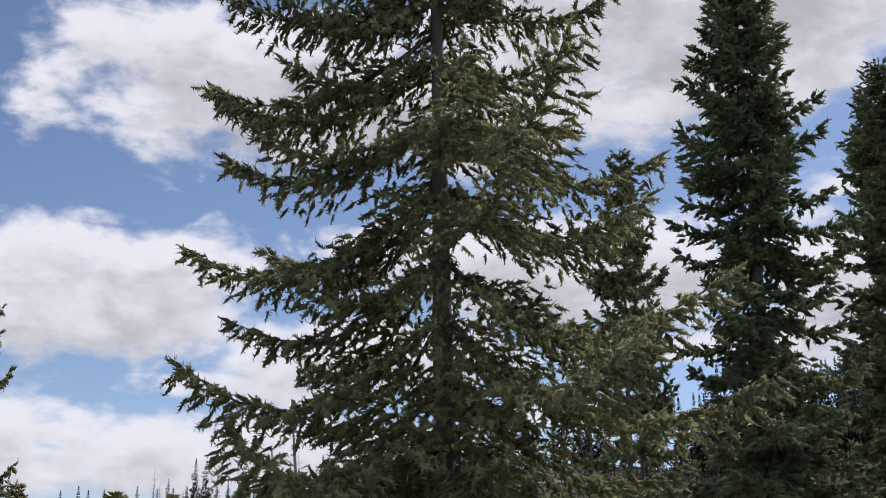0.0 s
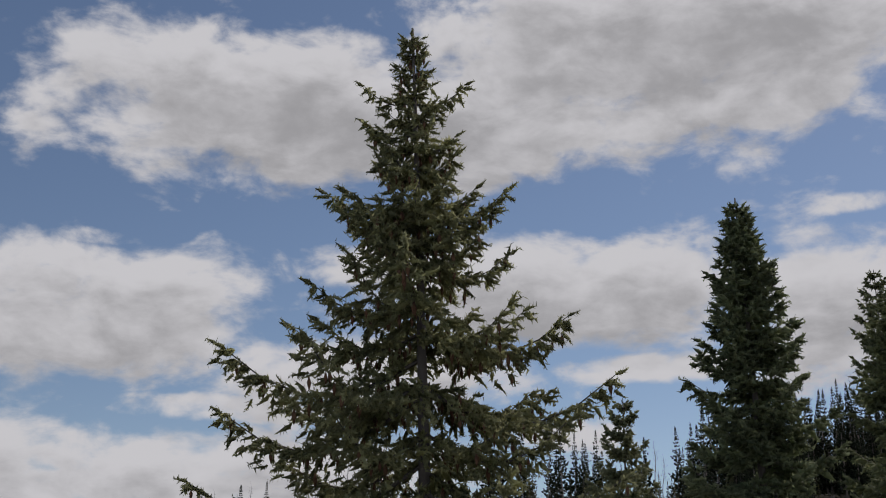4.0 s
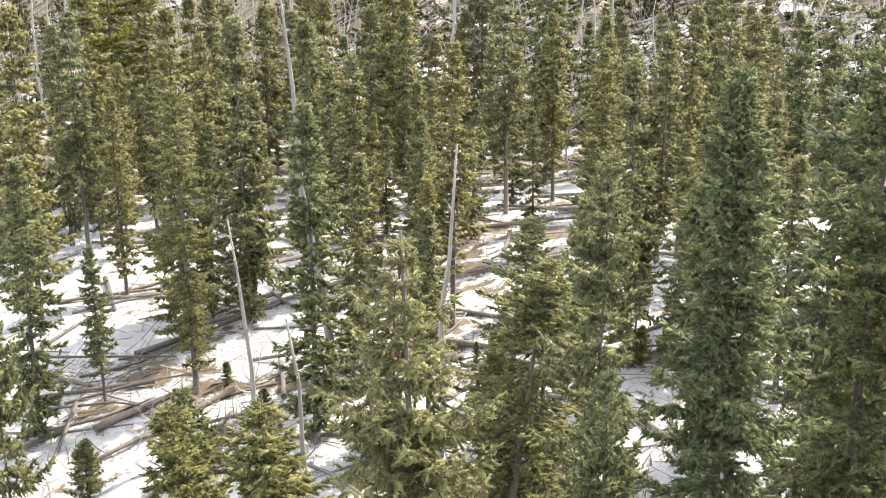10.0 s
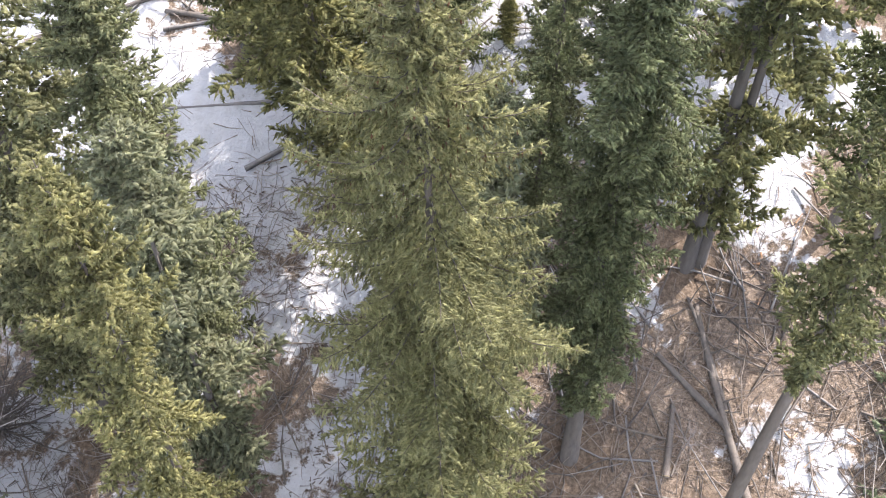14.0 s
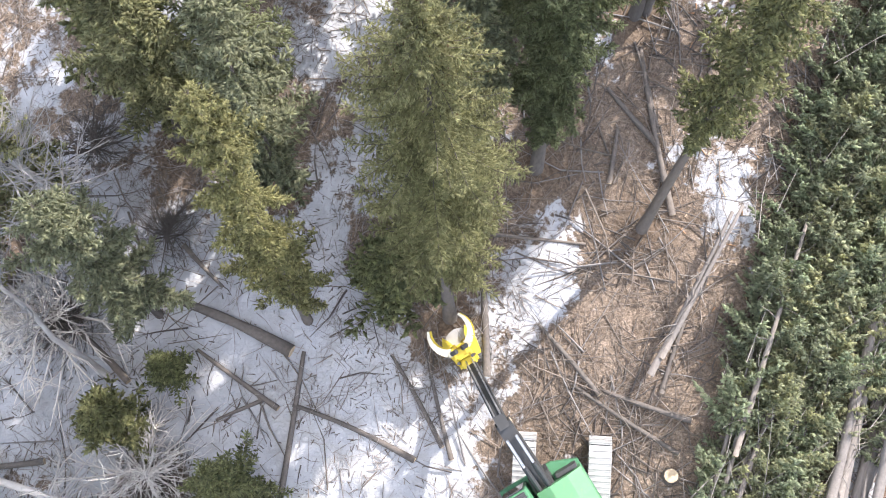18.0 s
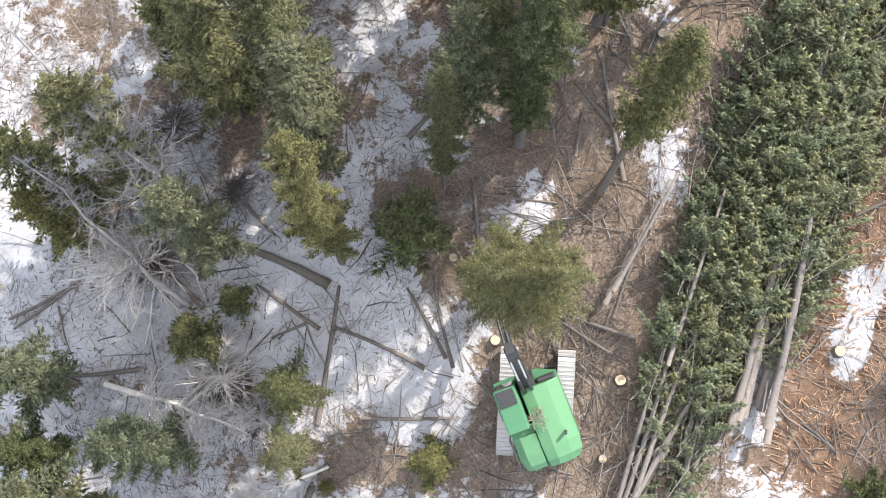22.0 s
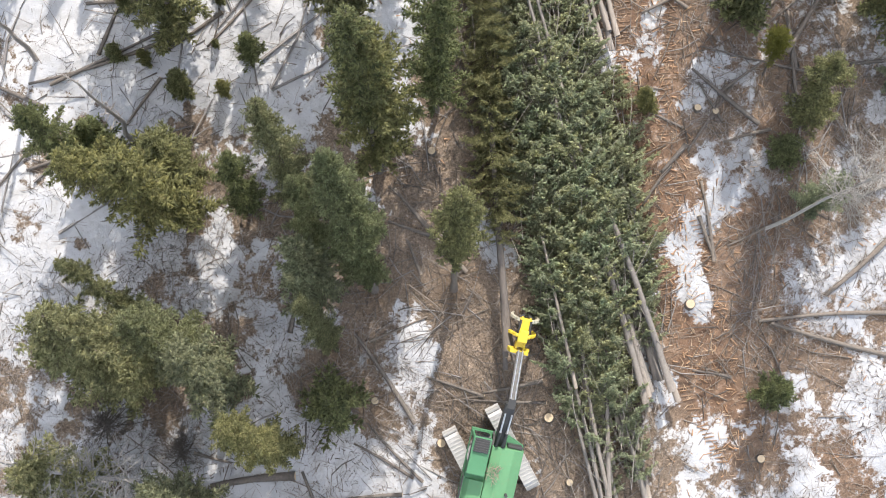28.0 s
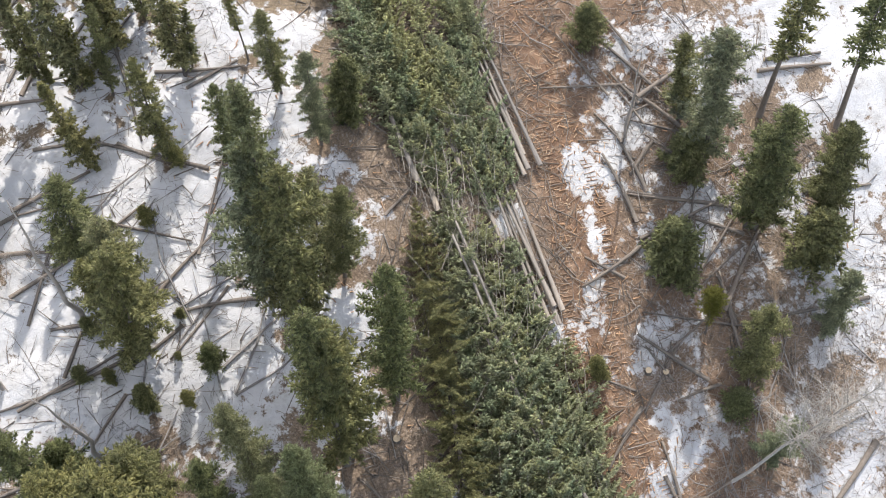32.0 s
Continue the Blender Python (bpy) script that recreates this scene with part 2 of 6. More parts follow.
BARK_LOG = bark_material("fallen_log_bark", (0.085, 0.075, 0.068), (0.21, 0.19, 0.172))
BARK_STEM = bark_material("peeling_stem_bark", (0.13, 0.12, 0.112), (0.30, 0.28, 0.262))
TWIG = bark_material("dry_twigs", (0.13, 0.108, 0.09), (0.38, 0.325, 0.275), 4)
TWIG_GREY = bark_material("grey_twigs", (0.20, 0.185, 0.18), (0.40, 0.38, 0.37), 4)
WOOD_CUT = bark_material("fresh_cut_wood", (0.38, 0.31, 0.22), (0.56, 0.47, 0.34), 14)
WOOD_TORN = bark_material("torn_bark", (0.235, 0.13, 0.073), (0.48, 0.325, 0.21), 5)
SOIL_RIDGE = bark_material("churned_soil", (0.18, 0.108, 0.066), (0.35, 0.235, 0.155), 6)
WOOD_SPLINT = bark_material("splintered_wood", (0.38, 0.27, 0.18), (0.62, 0.49, 0.36), 7)


def mixed_noise(nt):
    """Noise at two scales for the far hillside."""
    n = nt.nodes.new("ShaderNodeMath")
    n.operation = "MULTIPLY_ADD"
    nt.links.new(noise_tex(nt, 0.07, 3), n.inputs[0])
    n.inputs[1].default_value = 0.9
    m = nt.nodes.new("ShaderNodeMath")
    m.operation = "MULTIPLY_ADD"
    nt.links.new(noise_tex(nt, 0.5, 6, 0.75), m.inputs[0])
    m.inputs[1].default_value, m.inputs[2].default_value = 0.7, -0.3
    nt.links.new(m.outputs[0], n.inputs[2])
    return n.outputs[0]


def ground_build(nt, bsdf):
    attr = nt.nodes.new("ShaderNodeAttribute")
    attr.attribute_name = "snow"
    dirt = nt.nodes.new("ShaderNodeAttribute")
    dirt.attribute_name = "trail"
    fine = noise_tex(nt, 1.7, 8, 0.68)
    grit = noise_tex(nt, 9.0, 5, 0.7)
    grain = noise_tex(nt, 34.0, 3, 0.7)
    wide = noise_tex(nt, 0.22, 4, 0.6)
    add = nt.nodes.new("ShaderNodeMath")
    add.operation = "MULTIPLY_ADD"
    nt.links.new(fine, add.inputs[0])
    add.inputs[1].default_value = 1.25
    nt.links.new(attr.outputs["Fac"], add.inputs[2])
    add2 = nt.nodes.new("ShaderNodeMath")
    add2.operation = "MULTIPLY_ADD"
    nt.links.new(grit, add2.inputs[0])
    add2.inputs[1].default_value = 0.35
    nt.links.new(add.outputs[0], add2.inputs[2])
    mr = nt.nodes.new("ShaderNodeMapRange")
    mr.interpolation_type = "SMOOTHSTEP"
    mr.inputs["From Min"].default_value, mr.inputs["From Max"].default_value = 1.23, 1.36
    nt.links.new(add2.outputs[0], mr.inputs["Value"])
    litter = ramp(nt, grit, (0.33, (0.055, 0.041, 0.032)), (0.5, (0.19, 0.148, 0.116)), (0.66, (0.42, 0.345, 0.285)))
    moss = ramp(nt, fine, (0.35, (0.085, 0.063, 0.046)), (0.65, (0.26, 0.205, 0.16)))
    soil = mixed(nt, 0.45, litter, moss)
    soil = mixed(nt, 1.0, soil, ramp(nt, grain, (0.32, (0.35, 0.33, 0.3)), (0.5, (1, 1, 1)), (0.66, (1.7, 1.65, 1.55))), "MULTIPLY")
    red = ramp(nt, fine, (0.3, (0.08, 0.047, 0.032)), (0.55, (0.185, 0.115, 0.076)), (0.75, (0.37, 0.28, 0.215)))
    red = mixed(nt, 1.0, red, ramp(nt, grain, (0.32, (0.5, 0.48, 0.45)), (0.5, (1, 1, 1)), (0.68, (1.5, 1.45, 1.4))), "MULTIPLY")
    soil = mixed(nt, dirt.outputs["Fac"], soil, red)
    duff = nt.nodes.new("ShaderNodeAttribute")
    duff.attribute_name = "litter"
    soil = mixed(nt, duff.outputs["Fac"], soil, ramp(nt, grit, (0.3, (0.055, 0.038, 0.026)), (0.5, (0.13, 0.093, 0.064)), (0.7, (0.23, 0.172, 0.125))))
    hill = nt.nodes.new("ShaderNodeAttribute")
    hill.attribute_name = "hill"
    soil = mixed(nt, hill.outputs["Fac"], soil, ramp(nt, mixed_noise(nt), (0.3, (0.036, 0.03, 0.019)), (0.5, (0.092, 0.075, 0.047)), (0.7, (0.195, 0.155, 0.10))))
    # snow colour lowered for old dirt, and blue-grey for the shade of branches
    white = ramp(nt, wide, (0.3, (0.36, 0.38, 0.42)), (0.7, (0.53, 0.54, 0.565)))
    speck = ramp(nt, grit, (0.24, (0.35, 0.3, 0.25)), (0.36, (1, 1, 1)))
    white = mixed(nt, 1.0, white, speck, "MULTIPLY")
    white = mixed(nt, 1.0, white, ramp(nt, noise_tex(nt, 0.8, 7, 0.7), (0.46, (1, 1, 1)), (0.6, (0.86, 0.85, 0.83)), (0.72, (0.62, 0.59, 0.55))), "MULTIPLY")
    c = mixed(nt, mr.outputs[0], soil, white)
    nt.links.new(c, bsdf.inputs["Base Color"])
    nt.links.new(ramp(nt, mr.outputs[0], (0, (0.95,) * 3), (1, (0.6,) * 3)), bsdf.inputs["Roughness"])
    bump(nt, bsdf, add2.outputs[0], 0.7, 0.12)


GROUND = material("snow_and_forest_floor", ground_build)
STEEL = paint_material("worn_track_steel", (0.50, 0.50, 0.50), 0.45, 0.6, (0.2, 0.16, 0.12), 0.5)
GREEN_PAINT = paint_material("green_machine_paint", (0.06, 0.205, 0.105), 0.5, 0.0, (0.13, 0.13, 0.08), 0.4)
GREEN_FADED = paint_material("sun_faded_green_paint", (0.095, 0.25, 0.125), 0.55, 0.0, (0.2, 0.2, 0.13), 0.45)
YELLOW_PAINT = paint_material("yellow_head_paint", (0.62, 0.47, 0.045), 0.45, 0.0, (0.25, 0.2, 0.1), 0.35)
BLACK_PAINT = paint_material("dark_boom_paint", (0.045, 0.047, 0.05), 0.4, 0.1, (0.12, 0.11, 0.1), 0.4)
CHROME = paint_material("cylinder_chrome", (0.6, 0.6, 0.62), 0.2, 0.9, (0.3, 0.28, 0.25), 0.2)
PALE_STEEL = paint_material("polished_claw_steel", (0.62, 0.60, 0.50), 0.35, 0.5, (0.4, 0.33, 0.15), 0.3)


def glass_build(nt, bsdf):
    bsdf.inputs["Base Color"].default_value = (0.02, 0.025, 0.03, 1)
    bsdf.inputs["Roughness"].default_value = 0.08
    bsdf.inputs["Coat Weight"].default_value = 0.6


GLASS = material("tinted_cab_glass", glass_build)


# ---- shared mesh helpers ----
def mesh_of(name, verts, faces, mat, smooth=False):
    """A mesh from an array of vertices and an array of triangles or quads."""
    verts = np.asarray(verts, np.float32)
    faces = np.asarray(faces, np.int32)
    me = bpy.data.meshes.new(name)
    n = faces.shape[1]
    me.vertices.add(len(verts))
    me.vertices.foreach_set("co", verts.ravel())
    me.loops.add(faces.size)
    me.loops.foreach_set("vertex_index", faces.ravel())
    me.polygons.add(len(faces))
    me.polygons.foreach_set("loop_start", np.arange(0, faces.size, n, dtype=np.int32))
    if smooth:
        me.polygons.foreach_set("use_smooth", np.ones(len(faces), bool))
    me.materials.append(mat)
    me.update(calc_edges=True)
    return me


def child(name, data, parent, label=""):
    ob = new(name, data)
    ob.parent = parent
    return tagged(ob, label) if label else ob


def part(name, bm, mat, parent, label=""):
    me = bpy.data.meshes.new(name)
    bm.to_mesh(me)
    bm.free()
    for m in (mat if isinstance(mat, (list, tuple)) else (mat,)):
        me.materials.append(m)
    return child(name, me, parent, label)


class Sticks:
    """Many tapered three- or more-sided sticks along polylines, gathered into one mesh."""

    def __init__(self):
        self.v, self.f, self.n = [], [], 0

    def add(self, pts, radii, sides=4):
        pts = np.asarray(pts, float)
        k = len(pts)
        way = np.gradient(pts, axis=0)
        way /= np.linalg.norm(way, axis=1, keepdims=True) + 1e-9
        ref = np.array([0.31, 0.77, 0.55]) if abs(way[0] @ np.array([0.31, 0.77, 0.55])) < 0.9 else np.array([1.0, 0, 0])
        a = np.cross(way, ref)
        a /= np.linalg.norm(a, axis=1, keepdims=True) + 1e-9
        b = np.cross(way, a)
        ang = np.arange(sides) * 2 * np.pi / sides
        ring = pts[:, None] + np.asarray(radii, float)[:, None, None] * (np.cos(ang)[None, :, None] * a[:, None] + np.sin(ang)[None, :, None] * b[:, None])
        self.v.append(ring.reshape(-1, 3))
        i = np.arange(k - 1)[:, None] * sides
        j = np.arange(sides)[None]
        jn = (j + 1) % sides
        q = np.stack([i + j, i + jn, i + sides + jn, i + sides + j], -1).reshape(-1, 4) + self.n
        self.f.append(q)
        for end in (0, (k - 1) * sides):
            idx = end + np.arange(sides) + self.n
            if sides == 4:
                self.f.append(idx[None])
            elif sides > 4:
                self.f.append(np.array([[idx[0], idx[m], idx[m + 1], idx[(m + 2) % sides]] for m in range(1, sides - 2, 2)]))
        self.n += k * sides

    def mesh(self, name, mat, smooth=True):
        return mesh_of(name, np.concatenate(self.v), np.concatenate(self.f), mat, smooth)


def straight_sticks(p, q, r1, r2, sides=3):
    """Vertices and quads of many straight tapered sticks from p to q."""
    p, q = np.asarray(p, float), np.asarray(q, float)
    way = q - p
    way /= np.linalg.norm(way, axis=1, keepdims=True) + 1e-9
    a = np.cross(way, np.array([0.31, 0.77, 0.55]))
    a /= np.linalg.norm(a, axis=1, keepdims=True) + 1e-9
    b = np.cross(way, a)
    ang = np.arange(sides) * 2 * np.pi / sides
    ring = np.cos(ang)[None, :, None] * a[:, None] + np.sin(ang)[None, :, None] * b[:, None]
    r1, r2 = (np.broadcast_to(np.asarray(r, float), len(p))[:, None, None] for r in (r1, r2))
    v = np.stack([p[:, None] + ring * r1, q[:, None] + ring * r2], 1).reshape(-1, 3)
    j = np.arange(sides)
    jn = (j + 1) % sides
    f = np.stack([j, jn, sides + jn, sides + j], 1)[None] + (np.arange(len(p)) * 2 * sides)[:, None, None]
    return v, f.reshape(-1, 4)


# ---- terrain ----
PROFILE = [(-400, -30), (-100, -14), (-40, -7.5), (0, 0), (32, 6.7), (45, 7.5), (60, 6.5), (85, 3), (115, 0), (150, 6), (187, 16),
           (250, 31), (320, 51), (345, 54), (420, 49), (1000, 10), (6000, 10)]


def profile(y):
    y = np.asarray(y, float)
    xs, zs = np.array(PROFILE, float).T
    d = np.diff(zs) / np.diff(xs)
    m = np.r_[d[0], (d[1:] + d[:-1]) / 2, d[-1]]
    i = np.clip(np.searchsorted(xs, y) - 1, 0, len(xs) - 2)
    h = xs[i + 1] - xs[i]
    t = np.clip((y - xs[i]) / h, 0, 1)
    return ((2 * t**3 - 3 * t**2 + 1) * zs[i] + (t**3 - 2 * t**2 + t) * h * m[i] + (-2 * t**3 + 3 * t**2) * zs[i + 1] + (t**3 - t**2) * h * m[i + 1])


def ground_z(x, y):
    """The smooth height of the land."""
    x, y = np.asarray(x, float), np.asarray(y, float)
    s = np.clip((y - 60) / 90, 0, 1)
    s = s * s * (3 - 2 * s)
    near = np.clip(1 - (np.abs(y) - 50) / 60, 0, 1)
    high = np.clip((y - 150) / 150, 0, 1)
    return profile(y - s * np.clip(-x, 0, 150) * 1.1) - 0.06 * np.clip(-x, 0, 140) * high + 0.095 * 30 * np.tanh(x / 30) * near


def gz(x, y):
    return float(ground_z(x, y))


def lattice(x, y, seed):
    n = np.sin(x * 127.1 + y * 311.7 + seed * 74.7) * 43758.5453
    return n - np.floor(n)


def value_noise(x, y, scale, seed=0, octaves=3):
    """Smooth noise in 0..1 over the plan."""
    out, amp, tot = 0.0, 1.0, 0.0
    for o in range(octaves):
        u, v = x / scale * 2**o, y / scale * 2**o
        i, j = np.floor(u), np.floor(v)
        fu, fv = u - i, v - j
        fu, fv = fu * fu * (3 - 2 * fu), fv * fv * (3 - 2 * fv)
        a, b = lattice(i, j, seed + o), lattice(i + 1, j, seed + o)
        c, d = lattice(i, j + 1, seed + o), lattice(i + 1, j + 1, seed + o)
        out = out + amp * ((a * (1 - fu) + b * fu) * (1 - fv) + (c * (1 - fu) + d * fu) * fv)
        tot += amp
        amp *= 0.5
    return out / tot


def bump_at(x, y, cx, cy, rx, ry, turn=0.0):
    c, s = math.cos(radians(turn)), math.sin(radians(turn))
    u, v = ((x - cx) * c + (y - cy) * s) / rx, (-(x - cx) * s + (y - cy) * c) / ry
    return np.exp(-(u * u + v * v))


def trail_mask(x, y):
    """The skid trail of torn red-brown soil that runs up along the pile of felled trees."""
    line = np.interp(y, [-12, 0, 5, 10, 13, 18, 27, 40], [14.0, 15.6, 17.6, 18.6, 20.4, 23.8, 28.0, 34.0])
    width = np.interp(y, [-12, 0, 10, 20, 40], [2.2, 2.4, 2.4, 2.6, 2.0])
    t = np.exp(-(((x - line) / width) ** 2) ** 1.5)
    return np.clip(t * np.clip((y + 9) / 6, 0, 1) * np.clip((48 - y) / 12, 0, 1), 0, 1)


def torn_mask(x, y):
    """Where the soil is torn and reddish: the trail, and the broken ground beyond it."""
    line = np.interp(y, [-12, 0, 5, 10, 13, 18, 27, 40], [14.0, 15.6, 17.6, 18.6, 20.4, 23.8, 28.0, 34.0])
    beyond = np.clip((x - line) / 2, 0, 1) * np.clip((line + 13 - x) / 5, 0, 1) * np.clip((46 - y) / 10, 0, 1)
    return np.maximum(trail_mask(x, y), 0.75 * beyond * np.clip(value_noise(x, y, 5.0, 77) * 2 - 0.2, 0, 1))


def snow_mask(x, y):
    """How much snow lies on the land, before the fine breaking-up in the material."""
    m = value_noise(x, y, 7.0, 3) * 0.75 + value_noise(x, y, 1.9, 9) * 0.95 - 0.30
    near = (np.abs(x) < 60) & (y < 60)
    m = m + 0.1 * np.clip((3 - x) / 4, 0, 1) * (y < 40)
    m = np.where(near, m, m - 0.06) + 0.1 * np.clip((y - 24) / 8, 0, 1) * np.clip((105 - y) / 20, 0, 1) * (x < 16)
    # cleared ground round the machine and along the pile of felled trees
    m = m - 0.3 * trail_mask(x, y)
    middle = np.interp(y, [-12, 0, 5, 10, 13, 18, 27, 40], [14.0, 15.6, 17.6, 18.6, 20.4, 23.8, 28.0, 34.0])
    m = m + 1.0 * np.exp(-(((x - middle - 0.3) / 0.9) ** 2)) * np.clip(value_noise(x, y, 4.0, 71) * 3 - 1.1, 0, 1) * np.clip(value_noise(x, y, 1.1, 73) * 3 - 0.5, 0, 1) * (y > 1) * (y < 44)
    pile = np.interp(y, [-10, 0, 6, 12, 24, 35], [6.0, 9.0, 10.5, 13.0, 17.5, 22.5])
    m = m - 0.3 * np.exp(-(((x - pile) / 4.0) ** 2)) * (y < 45)
    for cx, cy, rx, ry, s in CLEARED:
        m = m + s * bump_at(x, y, cx, cy, rx, ry)
    # the felled hillside: little snow left
    hill = np.clip((y - 130) / 60, 0, 1)
    along, over = (x * 0.64 + y * 0.77), (-x * 0.77 + y * 0.64)
    streak = value_noise(along / 3.5, over, 9.0, 63) + 0.5 * value_noise(x, y, 40.0, 67)
    m = m - hill * (0.3 - 1.15 * np.clip(streak - 0.78, 0, 0.5))
    return m


# patches: x, y, half sizes, more (+) or less (-) snow
# the bare ones near (-10, 1) also stand in for shade under dead branches
CLEARED = [(-10.5, 0.8, 2.6, 1.5, -0.2), (-12.5, 8.0, 3.0, 2.5, -0.1), (-9.5, 4.5, 5.0, 4.0, 0.16), (5.6, 4.6, 2.6, 2.4, -0.36), (8.5, 15.0, 3.5, 3.0, -0.42), (4.0, 14.0, 3.0, 3.0, -0.2), (-1.5, 9.5, 2.2, 1.6, -0.3),
           (-8.0, 11.5, 1.6, 1.6, -0.2), (6.0, -3.0, 2.0, 3.0, -0.2), (3.0, -6.0, 4.0, 2.5, 0.15), (-3.0, 3.0, 4.5, 3.5, 0.15),
           (-12.0, 5.0, 4.0, 3.0, 0.12), (3.4, 6.8, 2.2, 1.8, 0.4), (-3.0, 6.0, 3.0, 2.2, 0.2), (4.5, 24.0, 9.0, 8.0, 0.12), (-10.0, -4.0, 6.0, 4.0, 0.14),
           (24.0, -1.0, 5.0, 4.0, 0.05), (18.0, -3.5, 3.5, 3.5, -0.14), (-9.2, 1.6, 1.6, 1.4, -0.2), (31.0, 26.0, 6.0, 9.0, -0.18), (26.5, 14.0, 4.5, 8.0, -0.22), (22.5, 4.5, 3.0, 4.0, -0.3), (30.0, 7.0, 5.0, 4.0, 0.05), (-5.0, 27.0, 9.0, 8.0, 0.05), (36.0, 33.0, 9.0, 8.0, -0.25), (22.0, 36.0, 5.0, 6.0, -0.15), (27.0, -1.0, 6.0, 5.0, -0.1)]


def land_z(x, y):
    """The height of the ground's skin, with its small humps and the depth of the snow."""
    fine = np.clip(1 - np.maximum(np.abs(x) - 60, 0) / 60, 0.2, 1)
    z = ground_z(x, y) + (value_noise(x, y, 5.0, 21) - 0.5) * 0.5 * fine + (value_noise(x, y, 1.2, 31, 2) - 0.5) * 0.22 * fine
    far = np.clip((np.asarray(y, float) - 120) / 80, 0, 1)
    z = z + 118 * bump_at(x, y, -500, 1450, 240, 200) + 60 * bump_at(x, y, -300, 1700, 500, 160)
    z = z + far * (value_noise(x, y, 22.0, 41) - 0.5) * 7.0
    return z + 0.12 * np.clip((snow_mask(x, y) - 0.45) * 3, 0, 1)


def lz(x, y):
    return float(land_z(np.array([float(x)]), np.array([float(y)]))[0])


def spread(lo, hi, step, reach, grow=1.12):
    inner = np.arange(lo, hi + step, step)
    out, d, p = [], step, inner[-1]
    while p < reach:
        d *= grow
        p += d
        out.append(p)
    back, d, p = [], step, inner[0]
    while p > -reach:
        d *= grow
        p -= d
        back.append(p)
    return np.r_[back[::-1], inner, out]


def build_ground():
    xs = spread(-22, 40, 0.42, 2600)
    ys = np.r_[spread(-12, 44, 0.42, 2600, 1.10)]
    ys = ys[(ys > -400)]
    ys = np.r_[ys[ys < 60], np.arange(60, 540, 3.0), ys[ys > 541]]
    xs = np.r_[xs[xs < -241], np.arange(-240, -34, 3.0), xs[(xs > -33) & (xs < 52)], np.arange(53, 200, 3.0), xs[xs > 201]]
    gx, gy = np.meshgrid(xs, ys)
    z = land_z(gx.ravel(), gy.ravel())
    verts = np.stack([gx.ravel(), gy.ravel(), z], 1)
    nx, ny = len(xs), len(ys)
    i = (np.arange(ny - 1)[:, None] * nx + np.arange(nx - 1)[None]).ravel()
    me = mesh_of("ground", verts, np.stack([i, i + 1, i + nx + 1, i + nx], 1), GROUND, True)
    melt = np.zeros(len(verts))
    close = (np.abs(verts[:, 0] - 9) < 34) & (np.abs(verts[:, 1] - 17) < 32)
    for x, y, r in STANDING:
        if abs(x - 9) < 34 and abs(y - 17) < 32:
            melt[close] = np.maximum(melt[close], bump_at(verts[close, 0], verts[close, 1], x, y, r, r))
    for name, values in (("snow", snow_mask(verts[:, 0], verts[:, 1]) - 0.32 * melt), ("litter", melt), ("trail", torn_mask(verts[:, 0], verts[:, 1])),
                         ("hill", np.maximum(0.7 * np.clip((verts[:, 1] - 28) / 14, 0, 1), np.clip((verts[:, 1] - 105) / 40, 0, 1)))):
        at = me.attributes.new(name, "FLOAT", "POINT")
        at.data.foreach_set("value", values.astype(np.float32))
    return tagged(new("ground", me), "forest floor of patchy melting snow, brown litter and torn soil", "ground", kind="structure")


STANDING = []  # where the spruces stand, and how wide the bare litter is under them


# ---- trees ----
def twig_faces(blades):
    """Triangles of a twig: a slim three-sided spindle, then a chain of needle blades that starts at its base."""
    tri = [(0, 2, 1), (0, 3, 2), (0, 1, 3), (1, 2, 4), (2, 3, 4), (3, 1, 4)]
    chain = [0] + [5 + i for i in range(blades)]
    tri += [(chain[i], chain[i + 1], 5 + blades + i) for i in range(blades)]
    return np.array(tri)


def twig(rng, length, radius, blades, core=0.6):
    """Points of one needled twig along +x: the spindle, then the blades' feet along it, then their tips, which lean forward all round."""
    turn = rng.uniform(0, 6.3)
    bend = rng.normal(size=2) * 0.10 * length
    pts = [(0.0, 0.0, 0.0)]
    for j in range(3):
        a = turn + (j + rng.uniform(-0.2, 0.2)) * 2.0944
        r = radius * core * rng.uniform(0.7, 1.3)
        pts.append((length * rng.uniform(0.25, 0.5), math.cos(a) * r + bend[0] * 0.15, math.sin(a) * r + bend[1] * 0.15))
    pts.append((length, bend[0], bend[1]))
    feet, tips = [np.zeros(3)], []
    for i in range(blades):
        u = (i + 1) / blades
        a = rng.uniform(0, 6.3)
        r = radius * 0.55 * (1.1 - 0.6 * u)
        feet.append(np.array([u * length * 0.95, math.cos(a) * r + bend[0] * u * u, math.sin(a) * r + bend[1] * u * u]))
        a = rng.uniform(0, 6.3)
        out = np.array([rng.uniform(0.0, 0.9), math.cos(a), math.sin(a)])
        tips.append((feet[-1] + feet[-2]) / 2 + out / np.linalg.norm(out) * radius * rng.uniform(0.8, 1.5))
    return np.array(pts + feet[1:] + tips)


